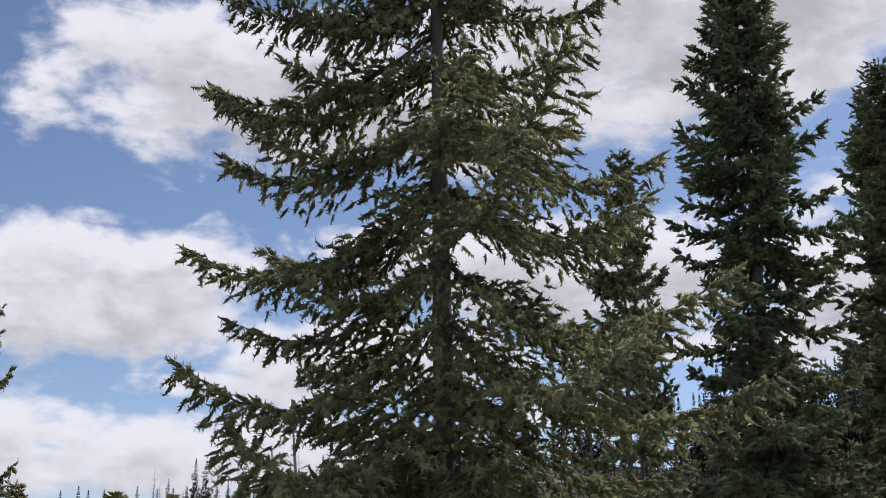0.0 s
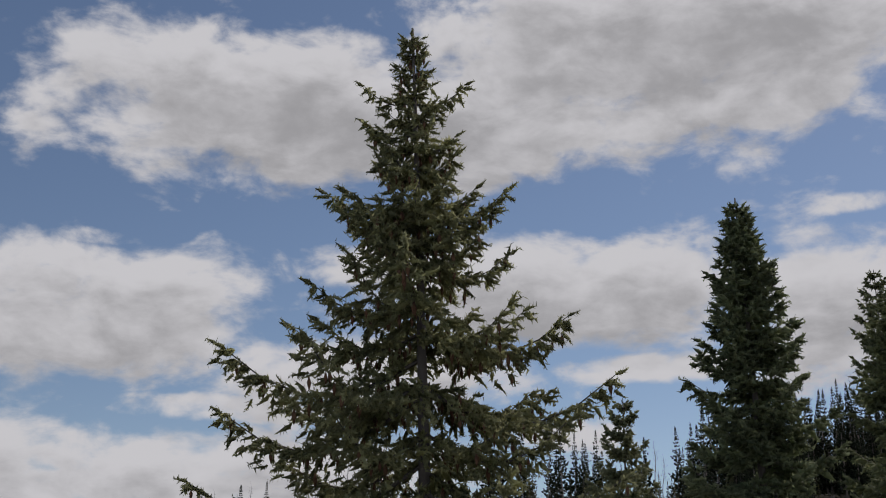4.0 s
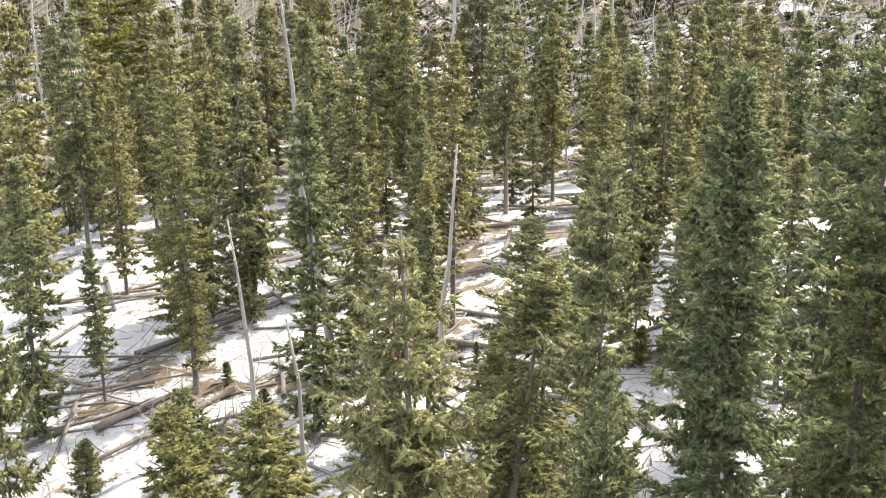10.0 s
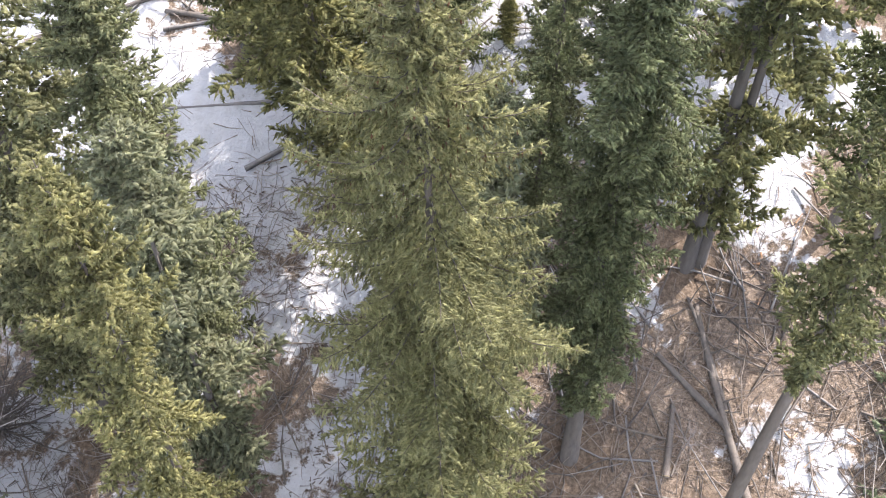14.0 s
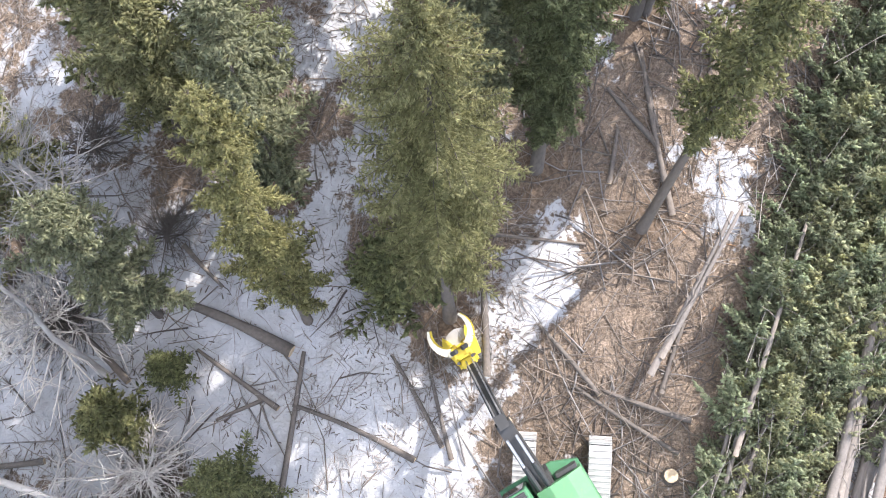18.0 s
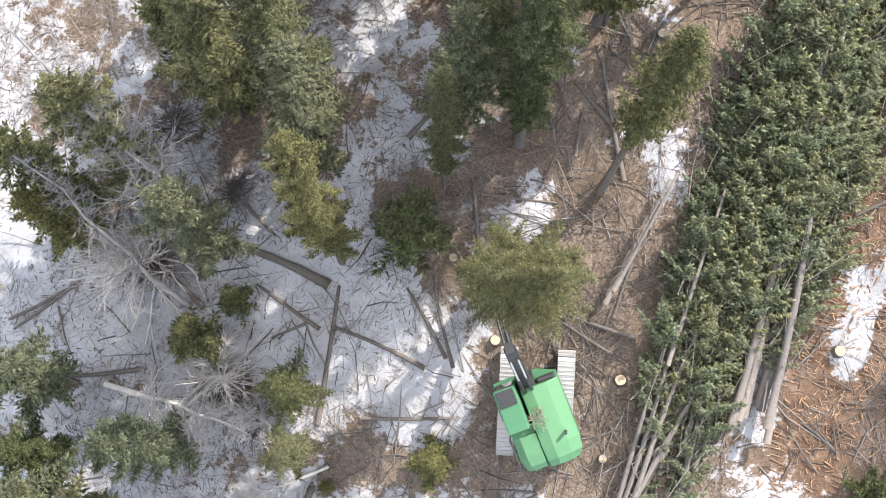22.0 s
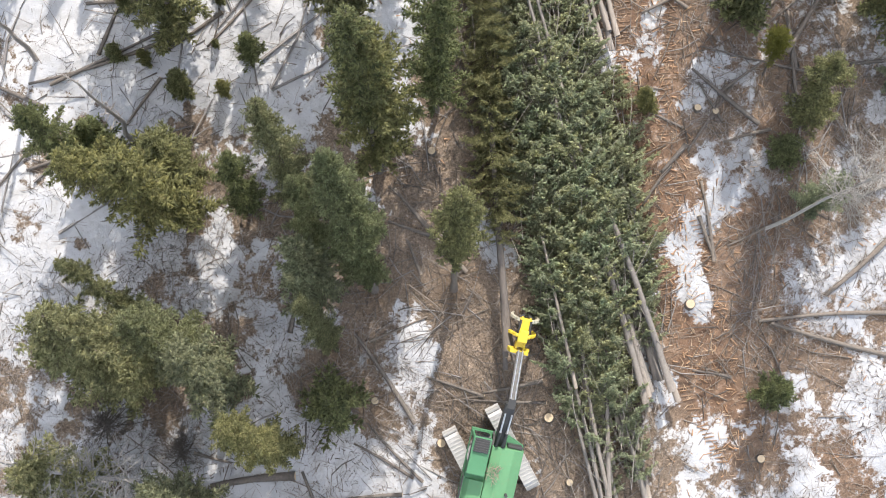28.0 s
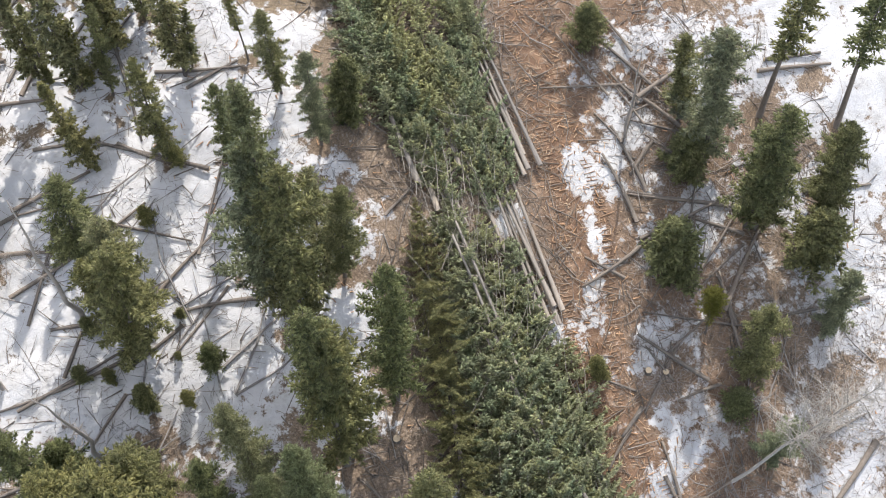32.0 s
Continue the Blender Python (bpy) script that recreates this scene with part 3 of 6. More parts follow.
def place_twigs(kinds, tri, at, way, size, rng):
    """Vertices and triangles of twigs put at points, along directions, scaled; each twig is one island."""
    at, way, size = np.asarray(at), np.asarray(way), np.asarray(size)
    way = way / (np.linalg.norm(way, axis=1, keepdims=True) + 1e-9)
    side = np.cross(way, rng.normal(size=way.shape))
    side /= np.linalg.norm(side, axis=1, keepdims=True) + 1e-9
    up = np.cross(way, side)
    frame_of = np.stack([way, side, up], 1)
    pick = rng.integers(0, len(kinds), len(at))
    k = len(kinds[0])
    verts = np.empty((len(at), k, 3), np.float32)
    for j, v in enumerate(kinds):
        m = pick == j
        verts[m] = np.einsum("vc,ncd->nvd", v, frame_of[m]) * size[m][:, None, None] + at[m][:, None]
    faces = tri[None] + (np.arange(len(at)) * k)[:, None, None]
    return verts.reshape(-1, 3), faces.reshape(-1, 3)


def conifer_meshes(name, seed, height, radius, detail, bare=0.12, droop=0.35, spire=2.5, needle=NEEDLES, bark=BARK, cones=0, pend=0.5, gaps=0.12, step=0.4, per=4, ragged=0.3, power=1.2, pack=0.36, loose=0.25, swell=None, fan=0.31, boughs=()):
    """Trunk, limbs and crown of a spruce that stands at the origin. detail: twig length in metres; spire: how slowly it widens below its top."""
    rng = np.random.default_rng(seed)
    foot = 0.0085 * height + 0.015
    zs = np.linspace(0, 1, 12)
    bend = np.stack([np.sin(zs * 3 + seed) * 0.010 * height * zs, np.cos(zs * 2.2 + seed) * 0.008 * height * zs], 1)
    bend *= (1 - zs**4)[:, None]

    def axis(z):
        q = z / height
        return np.array([np.interp(q, zs, bend[:, 0]), np.interp(q, zs, bend[:, 1]), z])

    trunk = Sticks()
    pts = [axis(q * height) for q in zs]
    pts[0] = pts[0] - np.array([0, 0, 0.35])
    trunk.add(pts, np.array([1.35, *np.linspace(1.0, 0.04, 11)]) * foot, 9 if detail < 0.3 else 6)
    limbs = Sticks()
    at, way, size = [], [], []
    up = np.array([0, 0, 1.0])
    s = np.linspace(0, 1, 6)
    def grow(z, az, long):
        """One limb at a height, with its twigs."""
        d0 = height - z
        out = np.array([math.cos(az), math.sin(az), 0])
        across = np.array([-out[1], out[0], 0])
        rise = 0.3 * max(0.0, 1 - d0 / 3.5) - droop * min(1.0, d0 / 6)
        zz = long * (rise * s - 0.3 * droop * np.sin(s * np.pi) + 0.18 * s**3)
        line = axis(z) + out * (long * s)[:, None] + up * zz[:, None] + across * (rng.normal() * 0.1 * long * s**2)[:, None]
        limbs.add(line, np.linspace(0.036, 0.008, 6) * (0.2 + long * 0.2) * (1.0 if detail < 0.5 else 1.2), 3)
        small = min(1.0, (0.6 if detail < 0.8 else 0.2) + d0 / (14 * detail + 1.5))
        if detail < 0.13:
            small *= 1 + 0.55 * min(1.0, max(0.0, (d0 - 6) / 4))
        m = max(2, int(long / (detail * pack * small)))
        u = (np.arange(m) + rng.uniform(0.1, 0.9, m)) / m
        u = u[(u > 0.15) | (rng.uniform(size=m) < 0.6)]
        p = np.stack([np.interp(u, s, line[:, c]) for c in range(3)], 1)
        for sgn in (-1, 1) if detail < 0.65 else ():
            lt = 0.3 * detail + (0.07 + fan * (1 - u)) * long * rng.uniform(0.5, 1.15, len(u))
            hang = rng.uniform(0.1, 1.0, len(u)) * pend
            d = out * rng.uniform(0.35, 0.85, len(u))[:, None] + across * sgn + up * (0.12 - hang)[:, None]
            d /= np.linalg.norm(d, axis=1, keepdims=True)
            c = np.maximum(1, np.round(lt / (detail * 0.75 * small))).astype(int)
            for i in range(int(c.max()) if len(c) else 0):
                k = c > i
                f = (i + 0.1) / c[k]
                n = int(k.sum())
                at.append(p[k] + d[k] * (lt[k] * f)[:, None] - up * (0.3 * pend * lt[k] * f * f)[:, None] + rng.normal(size=(n, 3)) * detail * 0.12)
                way.append(d[k] - up * (0.6 * pend * f)[:, None] + rng.normal(size=(n, 3)) * loose)
                size.append(rng.uniform(0.75, 1.25, n) * small)
        n = len(u)
        at.append(p)
        way.append(out + up * rng.uniform(-1.3 * pend, 0.6, n)[:, None] + rng.normal(size=(n, 3)) * 0.25)
        size.append(rng.uniform(0.75, 1.25, n) * small)
        at.append(line[-1:])
        way.append((out + up * 0.5)[None])
        size.append(np.ones(1) * small)

    for d0, az, long in boughs:
        grow(height - d0, radians(az), long)
    z = bare * height
    sector = rng.uniform(0.75, 1.25, 8)
    while z < height - 0.12:
        q = (z / height - bare) / (1 - bare)
        d0 = height - z
        reach = radius * (d0 / (d0 + spire)) ** power * min(1, 0.4 + q * 3) + 0.06
        if swell:
            reach = radius * (1 - math.exp(-((d0 / swell) ** power))) * min(1, 0.4 + q * 3) + 0.05
        here = per + (4 if d0 < 1.6 else (2 if d0 < 3 else 0))
        for b in range(here):
            if rng.uniform() < gaps:
                continue
            az = (b + rng.uniform(-0.6, 0.6)) / here * 2 * np.pi + z * 2.4
            calm = min(1.0, 0.25 + d0 / 5)
            long = reach * (1 + calm * (rng.uniform(-ragged, 0.55 * ragged) + sector[int(az / (2 * np.pi) * 8 + z * 0.5) % 8] - 1))
            if rng.uniform() < 0.07 and d0 > 2.5:
                long *= 1.3
            grow(z, az, long)
        z += step * rng.uniform(0.6, 1.3) * (0.32 + 0.68 * min(1, d0 / 4.5))
    top = np.array([axis(height * (0.95 + 0.009 * i)) for i in range(6)])
    at.append(top)
    way.append(rng.normal(size=(6, 3)) * 0.4 + up)
    size.append(np.full(6, 0.45))
    at, way, size = np.concatenate(at), np.concatenate(way), np.concatenate(size)
    fat, blades = ((0.23, 18), (0.25, 10), (0.3, 7), (0.36, 0))[0 if detail < 0.13 else (1 if detail < 0.33 else (2 if detail < 0.65 else 3))]
    kinds = [twig(rng, detail * (0.95 if blades else 1.1), detail * fat, blades, 0.6 if blades > 11 else (0.8 if blades else 1.0)) for _ in range(12)]
    crown = mesh_of(name + "_crown", *place_twigs(kinds, twig_faces(blades), at, way, size, rng), needle)
    meshes = {"trunk": trunk.mesh(name + "_trunk", bark), "branching": limbs.mesh(name + "_limbs", bark), "crown": crown}
    if cones:
        pick = at[at[:, 2] > height * 0.8]
        pick = pick[rng.integers(0, len(pick), cones)]
        octa = np.array([(0, 0, 0.045), (0.016, 0, 0), (0, 0.016, 0), (-0.016, 0, 0), (0, -0.016, 0), (0, 0, -0.05)])
        tri = np.array([(0, 1, 2), (0, 2, 3), (0, 3, 4), (0, 4, 1), (5, 2, 1), (5, 3, 2), (5, 4, 3), (5, 1, 4)])
        vv = (pick[:, None] + np.array([0, 0, -0.06]) + octa[None] * rng.uniform(0.8, 1.3, (cones, 1, 1))).reshape(-1, 3)
        ff = (tri[None] + np.arange(cones)[:, None, None] * 6).reshape(-1, 3)
        meshes["cone_crop"] = mesh_of(name + "_cones", vv, ff, CONES)
    return meshes


def grow_parts(ob, meshes):
    """Hang a tree's meshes under it; twigs, needles and cones are past counting."""
    for name, me in meshes.items():
        p = child(name, me, ob)
        if name != "trunk":
            tagged(p, kind="stuff")


KINDS = {}
LABELS = {
    "tall": "tall dark green spruce with drooping branches and brown cones",
    "dense": "dense dark green spruce standing among felled timber",
    "close": "sunlit olive green spruce with drooping twigs",
    "slim": "slim spruce with a long bare lower trunk",
    "mid": "green spruce standing in patchy snow",
    "olive": "olive green spruce with pale sunlit twigs",
    "small": "small young spruce in the snow",
    "far": "slender spruce on the far side of the clearing",
        "pine": "yellow-green pine with a bare lower trunk",
    "thin": "thin spruce with a long bare trunk",
}


def spruce(kind, x, y, height, dx=0.0, dy=0.0, turn=0.0, variant=0, wide=1.0, sink=0.0):
    """Stand a spruce of a kind on the land; dx, dy: how far its top leans."""
    base, make = SPRUCES[kind]
    STANDING.append((x, y, 0.3 + 0.045 * height * wide))
    key = (kind, variant)
    up = Vector((dx, dy, height)).normalized()
    rot = Vector((0, 0, 1)).rotation_difference(up).to_matrix().to_4x4() @ pose(0, 0, 0, 0, 0, turn)
    s = height / base
    m = Matrix.Translation((x, y, lz(x, y) - sink)) @ rot @ Matrix.Diagonal((s * wide, s * wide, s, 1))
    if key not in KINDS:
        ob = tagged(new("spruce_tree" if kind != "pine" else "pine_tree"), LABELS[kind], "tree", "standing trees")
        grow_parts(ob, make(variant))
        ob.matrix_basis = m
        KINDS[key] = (ob, m.to_scale())
        return ob
    ob, sc = KINDS[key]
    return copy_thing(ob, m @ Matrix.Diagonal((1 / sc[0], 1 / sc[1], 1 / sc[2], 1)))


# the long boughs of the tall spruce: metres below its top, way in degrees, length
LONG_BOUGHS = ((0.6, 140, 0.36), (0.62, -42, 0.36), (0.85, 135, 0.36), (1.4, 142, 0.64), (1.45, -40, 0.62), (2.3, -38, 1.0), (2.5, 142, 1.32), (2.75, 128, 1.45), (2.7, -35, 1.25),
               (3.2, 147, 1.5), (3.25, -44, 1.28), (3.6, 136, 1.66), (4.3, 143, 1.45), (4.8, 138, 1.7))
SPRUCES = {
    "tall": (21.5, lambda v: conifer_meshes("tall_spruce", 11, 21.5, 1.65, 0.12, 0.24, 0.52, 1.6, NEEDLES_WARM, cones=550, pend=0.8, step=0.40, per=5, ragged=0.4, power=1.8, gaps=0.12, pack=0.36, swell=2.8, boughs=LONG_BOUGHS)),
    "dense": (20.7, lambda v: conifer_meshes("dense_spruce", 23 + v, 20.7, 1.0, 0.145, 0.14, 0.5, 1.7, NEEDLES_WARM, pend=0.5, step=0.27, per=6, ragged=0.6, power=1.2, swell=3.0, pack=0.3)),
    "close": (18.0, lambda v: conifer_meshes("close_spruce", 31 + v, 18.0, 1.65, 0.165, 0.14, 0.45, 2.0, NEEDLES_WARM, pend=0.4, step=0.5, per=5, ragged=0.5, gaps=0.15, pack=0.32, fan=0.26)),
    "slim": (18.0, lambda v: conifer_meshes("slim_spruce", 37 + v, 18.0, 1.15, 0.18, 0.45, 0.4, 1.6, NEEDLES, pend=0.45, step=0.5, per=5)),
    "mid": (16.0, lambda v: conifer_meshes("mid_spruce", 41 + v, 16.0, 2.1, 0.27, 0.12, 0.4, 2.6, pend=0.25, step=0.85, per=5, gaps=0.15, ragged=0.45, pack=0.3, fan=0.24)),
    "olive": (15.0, lambda v: conifer_meshes("olive_spruce", 61 + v, 15.0, 2.05, 0.27, 0.15, 0.35, 2.2, NEEDLES_PALE, pend=0.25, step=0.85, per=5, gaps=0.15, ragged=0.45, pack=0.3, fan=0.24)),
    "thin": (17.0, lambda v: conifer_meshes("thin_spruce", 71 + v, 17.0, 1.2, 0.30, 0.45, 0.4, 1.6, pend=0.3, step=0.75, per=5)),
    "small": (5.0, lambda v: conifer_meshes("young_spruce", 81 + v, 5.0, 1.9, 0.25, 0.03, 0.2, 2.4, pend=0.25, step=0.42, per=5, ragged=0.45, fan=0.24)),
    "far": (14.0, lambda v: conifer_meshes("far_spruce", 101 + v, 14.0, 2.0, 0.36, 0.06 + 0.08 * (v % 3), 0.55, 4.2, NEEDLES_FLAT, pend=0.4, step=0.72, per=5, ragged=0.5)),
    "pine": (15.0, lambda v: conifer_meshes("pine", 141 + v, 15.0, 2.2, 0.26, 0.5, 0.0, 1.2, NEEDLES_PINE, pend=0.1, gaps=0.35)),
}


def bare_tree_meshes(name, seed, height, foot, limb_from, limb_len, mat, count=26, forks=3, sway=0.012):
    rng = np.random.default_rng(seed)
    s = np.linspace(0, 1, 9)
    wob = np.cumsum(rng.normal(size=(9, 2)) * sway * height, 0)
    pts = np.stack([wob[:, 0] - wob[0, 0], wob[:, 1] - wob[0, 1], s * height], 1)
    pts[0, 2] = -0.3
    trunk = Sticks()
    trunk.add(pts, foot * (1 - 0.85 * s), 7)
    limbs = Sticks()
    for _ in range(count):
        u = rng.uniform(limb_from, 0.98)
        p = np.array([np.interp(u, s, pts[:, c]) for c in range(3)])
        az = rng.uniform(0, 2 * np.pi)
        long = limb_len * (1.15 - u) * rng.uniform(0.5, 1.4)
        d = np.array([math.cos(az), math.sin(az), rng.uniform(-0.1, 0.9)])
        q = [p]
        for _k in range(4):
            d = d + rng.normal(size=3) * 0.22 + np.array([0, 0, 0.06])
            d /= np.linalg.norm(d)
            q.append(q[-1] + d * long / 4)
        limbs.add(q, np.linspace(0.2, 0.05, 5) * foot * (0.4 + long / limb_len), 3)
        for _k in range(forks):
            w = rng.integers(1, 4)
            d2 = d + rng.normal(size=3) * 0.7
            d2 /= np.linalg.norm(d2)
            e = q[w] + d2 * long * rng.uniform(0.2, 0.5)
            limbs.add([q[w], (q[w] + e) / 2 + rng.normal(size=3) * 0.03 * long, e], np.array([0.1, 0.07, 0.03]) * foot * 0.9, 3)
    return {"trunk": trunk.mesh(name + "_trunk", mat), "branching": limbs.mesh(name + "_limbs", mat)}


BARES = {
    "aspen": (13.0, lambda v: bare_tree_meshes("aspen", 201 + v, 13.0, 0.14, 0.45, 2.6, BARK_PALE, 22, 3), "leafless pale-barked aspen with thin twigs", "aspen_tree"),
    "birch": (15.0, lambda v: bare_tree_meshes("birch", 221 + v, 15.0, 0.125, 0.42, 4.4, BARK_PALE, 150, 10, 0.006), "leafless pale aspen with a spreading bare crown", "aspen_tree"),
    "snag": (12.0, lambda v: bare_tree_meshes("snag", 241 + v, 12.0, 0.15, 0.3, 0.9, BARK_DEAD, 30, 1), "dead grey standing trunk with broken branch stubs", "dead_tree"),
    "dead": (14.0, lambda v: bare_tree_meshes("dead", 261 + v, 14.0, 0.13, 0.3, 2.2, BARK_BLEACHED, 120, 9), "dead spruce with bare grey branches", "dead_tree"),
    "brush": (4.5, lambda v: bare_tree_meshes("brush", 281 + v, 4.5, 0.27, 0.05, 3.8, BARK_SILVER, 75, 9), "tangled bleached bare branches of a dead tree top", "dead_branches"),
    "thicket": (3.0, lambda v: bare_tree_meshes("thicket", 311 + v, 3.0, 0.16, 0.04, 3.6, BARK, 90, 10), "dense dark tangle of dead leafless branches", "dead_branches"),
    "windfall": (9.0, lambda v: bare_tree_meshes("windfall", 291 + v, 9.0, 0.17, 0.22, 4.0, BARK_SILVER, 120, 8), "bleached dead tree lying on its side, its bare branches spread", "dead_tree"),
    "shrub": (2.0, lambda v: bare_tree_meshes("shrub", 301 + v, 2.0, 0.025, 0.02, 1.6, TWIG_GREY, 34, 4), "leafless grey shrub standing in old snow", "bare_shrub"),
}


def bare(kind, x, y, height, dx=0.0, dy=0.0, turn=0.0, variant=0, sink=0.0, wide=1.0):
    base, make, label, name = BARES[kind]
    key = (kind, variant)
    up = Vector((dx, dy, height)).normalized()
    rot = Vector((0, 0, 1)).rotation_difference(up).to_matrix().to_4x4() @ pose(0, 0, 0, 0, 0, turn)
    s = Vector((dx, dy, height)).length / base
    m = Matrix.Translation((x, y, lz(x, y) - sink)) @ rot @ Matrix.Diagonal((s * wide, s * wide, s, 1))
    if key not in KINDS:
        ob = tagged(new(name), label, "shrub" if kind == "shrub" else "tree", "bare trees and shrubs")
        grow_parts(ob, make(variant))
        ob.matrix_basis = m
        KINDS[key] = (ob, m.to_scale())
        return ob
    ob, sc = KINDS[key]
    return copy_thing(ob, m @ Matrix.Diagonal((1 / sc[0], 1 / sc[1], 1 / sc[2], 1)))


# the tall spruce that is felled
TALL_AT = Vector((0.45, 6.75, 0.0))
TALL_AT.z = lz(TALL_AT.x, TALL_AT.y)
felled_spruce = spruce("tall", TALL_AT.x, TALL_AT.y, 21.76, -0.62, 1.0, 40)
TALL_LEAN = felled_spruce.matrix_basis.to_3x3().normalized().to_4x4()

# its neighbours, seen close by
spruce("dense", 3.36, 11.4, 21.0, 0.1, 1.3, 0)
spruce("close", 2.55, 15.9, 18.3, 0.0, 0.0, 120, 0, 0.75)
spruce("close", 9.4, 24.2, 20.2, 0.0, 0.0, 230, 0, 0.8)
spruce("slim", 6.73, 9.34, 18.4, 0.2, 0.2, 30)
spruce("slim", 6.64, 16.1, 19.5, 0.0, 0.3, 190)
spruce("close", -4.25, 6.8, 19.2, 0.0, 0.3, 10, 0, 0.78)
spruce("close", -8.65, 13.1, 18.5, 1.2, 0.6, 140, 0, 1.3)
spruce("close", 0.2, 9.9, 14.5, 0.0, 0.3, 60, 0, 0.7)
spruce("mid", -5.43, 23.3, 10.5, 0.0, 0.0, 200, 1)
spruce("small", -4.21, 23.5, 5.2, 0.1, 0.0, 10)
bare("snag", -4.8, 29.3, 11.2, -0.4, 0.0)
bare("snag", -3.93, 41.0, 15.5, -1.2, -0.1, 90, 1)
spruce("mid", -9.2, 41.8, 12.0, -0.1, 0.0, 20)
spruce("mid", 1.84, 28.3, 8.0, -0.2, 0.0, 80, 1)

# left of the machine
spruce("olive", -12.4, 10.5, 14.0, 0, 0, 30)
spruce("mid", -14.8, 9.3, 13.0, 0, 0, 80)
spruce("mid", -14.9, 7.9, 10.0, 0, 0, 10, 1)
spruce("olive", -9.3, 7.2, 13.0, 0, 0, 250, 1)
spruce("olive", -4.9, 11.0, 14.2, 0, 0, 100)
spruce("small", -1.3, 7.6, 5.5, 0, 0, 0, 1, 1.2)
spruce("small", -10.2, 3.5, 5.2, 0, 0, 50)
spruce("mid", -6.2, 1.2, 8.0, 0, 0, 0, 1, 1.2)
spruce("olive", -6.3, -1.2, 7.0, 0, 0, 70, 0, 1.3)
spruce("olive", -16.1, 2.0, 14.0, 0, 0, 160, 1)
spruce("olive", -11.75, -0.7, 12.0, 0, 0, 200)
spruce("mid", -16.7, -0.9, 8.0, 0, 0, 20, 1, 1.2)
spruce("olive", -16.8, -2.7, 15.0, 0, 0, 300, 1)
spruce("olive", -15.2, -3.6, 15.0, 0, 0, 240)
spruce("small", -5.15, -2.7, 1.5, 0, 0, 0, 1)
spruce("small", -5.8, 8.9, 2.5, 0, 0, 0, 0, 1.2)
spruce("small", -8.7, 5.1, 3.2, 0, 0, 60, 1)
spruce("small", -0.6, -1.8, 2.6, 0, 0, 0, 0, 1.7)
spruce("olive", -9.6, -6.4, 8.0, 0, 0, 130)
spruce("small", 17.3, -3.4, 4.0, 0, 0, 90, 1)
bare("dead", -9.6, 7.9, 17.0, -4.5, 4.5, 0, 0)
bare("dead", -11.0, 5.2, 12.0, -4.0, 3.0, 90, 1)
bare("windfall", -14.4, 1.8, 1.9, 6.4, -2.4, 30, 0, -0.9)
bare("windfall", -5.2, -1.9, -0.1, -4.9, -2.1, 60, 0, -0.5, 0.75)
bare("brush", -12.2, 7.4, 3.0, -1.5, -1.5, 120, 0)
bare("brush", -10.0, 2.2, 2.8, 1.0, -0.6, 30, 0)
bare("brush", -8.6, 0.9, 2.2, 1.3, -1.0, 140, 1)
bare("thicket", -9.8, 1.9, 1.5, 0.4, -0.4, 30, 0)
bare("thicket", -8.5, 0.6, 1.2, 0.9, -0.7, 110, 1)
bare("thicket", -12.0, 7.2, 1.5, -0.5, -0.5, 200, 0)
bare("thicket", -9.0, 9.6, 1.6, 0.3, 0.3, 280, 1)
bare("thicket", -11.4, 12.6, 1.8, 0.3, 0.3, 10, 0)

# beyond, up the slope
spruce("close", -6.3, 15.2, 17.3, 0.1, 0, 0, 0, 0.55)
spruce("close", -5.5, 12.8, 15.6, 0.0, 0, 200, 0, 1.2)
spruce("small", -10.3, 16.0, 7.0, 0, 0, 10, 1)
spruce("small", -8.5, 14.0, 6.0, 0, 0, 50)
spruce("mid", 7.0, 16.2, 17.5, 0.1, 0, 20, 1, 0.9)
spruce("mid", 10.6, 17.1, 16.0, 0.1, 0, 220, 0, 0.85)
spruce("close", 1.9, 13.6, 16.5, 0.4, 0, 20, 0, 0.65)
spruce("mid", 0.1, 17.7, 9.5, 0.6, 0, 80)
spruce("olive", 0.6, 12.3, 13.0, 0.5, 0, 260)
spruce("mid", -2.5, 18.8, 12.8, -0.5, 0, 150, 1, 1.25)
spruce("mid", -1.3, 20.3, 8.5, -0.4, 0, 250, 0, 1.5)
spruce("mid", -2.6, 21.0, 12.0, -2.5, -1.0, 30, 0, 1.2)
spruce("mid", 1.6, 26.5, 11.0, 1.2, 0, 40, 1, 1.45)
spruce("olive", 2.6, 28.3, 10.0, 0.6, 0, 140, 1, 1.2)
spruce("mid", 1.8, 31.0, 10.0, 1.0, 0, 10, 0, 1.35)
spruce("olive", 8.5, 24.8, 15.5, 0.6, -0.3, 20)
spruce("mid", 8.9, 22.7, 16.5, 0.6, -0.3, 70)
spruce("olive", 11.4, 23.8, 12.0, 0, 0, 90, 1, 0.8)
spruce("mid", 12.2, 23.6, 9.5, 0.4, -0.2, 10, 1)
spruce("small", 4.1, 23.8, 3.0, 0.2, 0, 0, 1)
spruce("small", 0.4, 24.1, 3.0, 0.2, 0, 40)
spruce("small", 26.2, 13.4, 5.6, -0.5, 0.8, 0, 0, 1.35)
spruce("pine", 25.6, 10.1, 5.1, -0.2, 0.5, 0, 0, 1.2)
spruce("mid", 25.8, 7.0, 8.6, -0.3, 0.8, 40, 0, 1.35)
spruce("mid", 31.5, 12.7, 9.0, -0.3, 0.7, 100, 1, 1.35)
spruce("mid", 34.9, 11.1, 8.5, -0.3, 0.7, 10, 0, 1.35)
spruce("small", 32.3, 9.6, 5.4, 0, 0.3, 0, 1, 1.35)
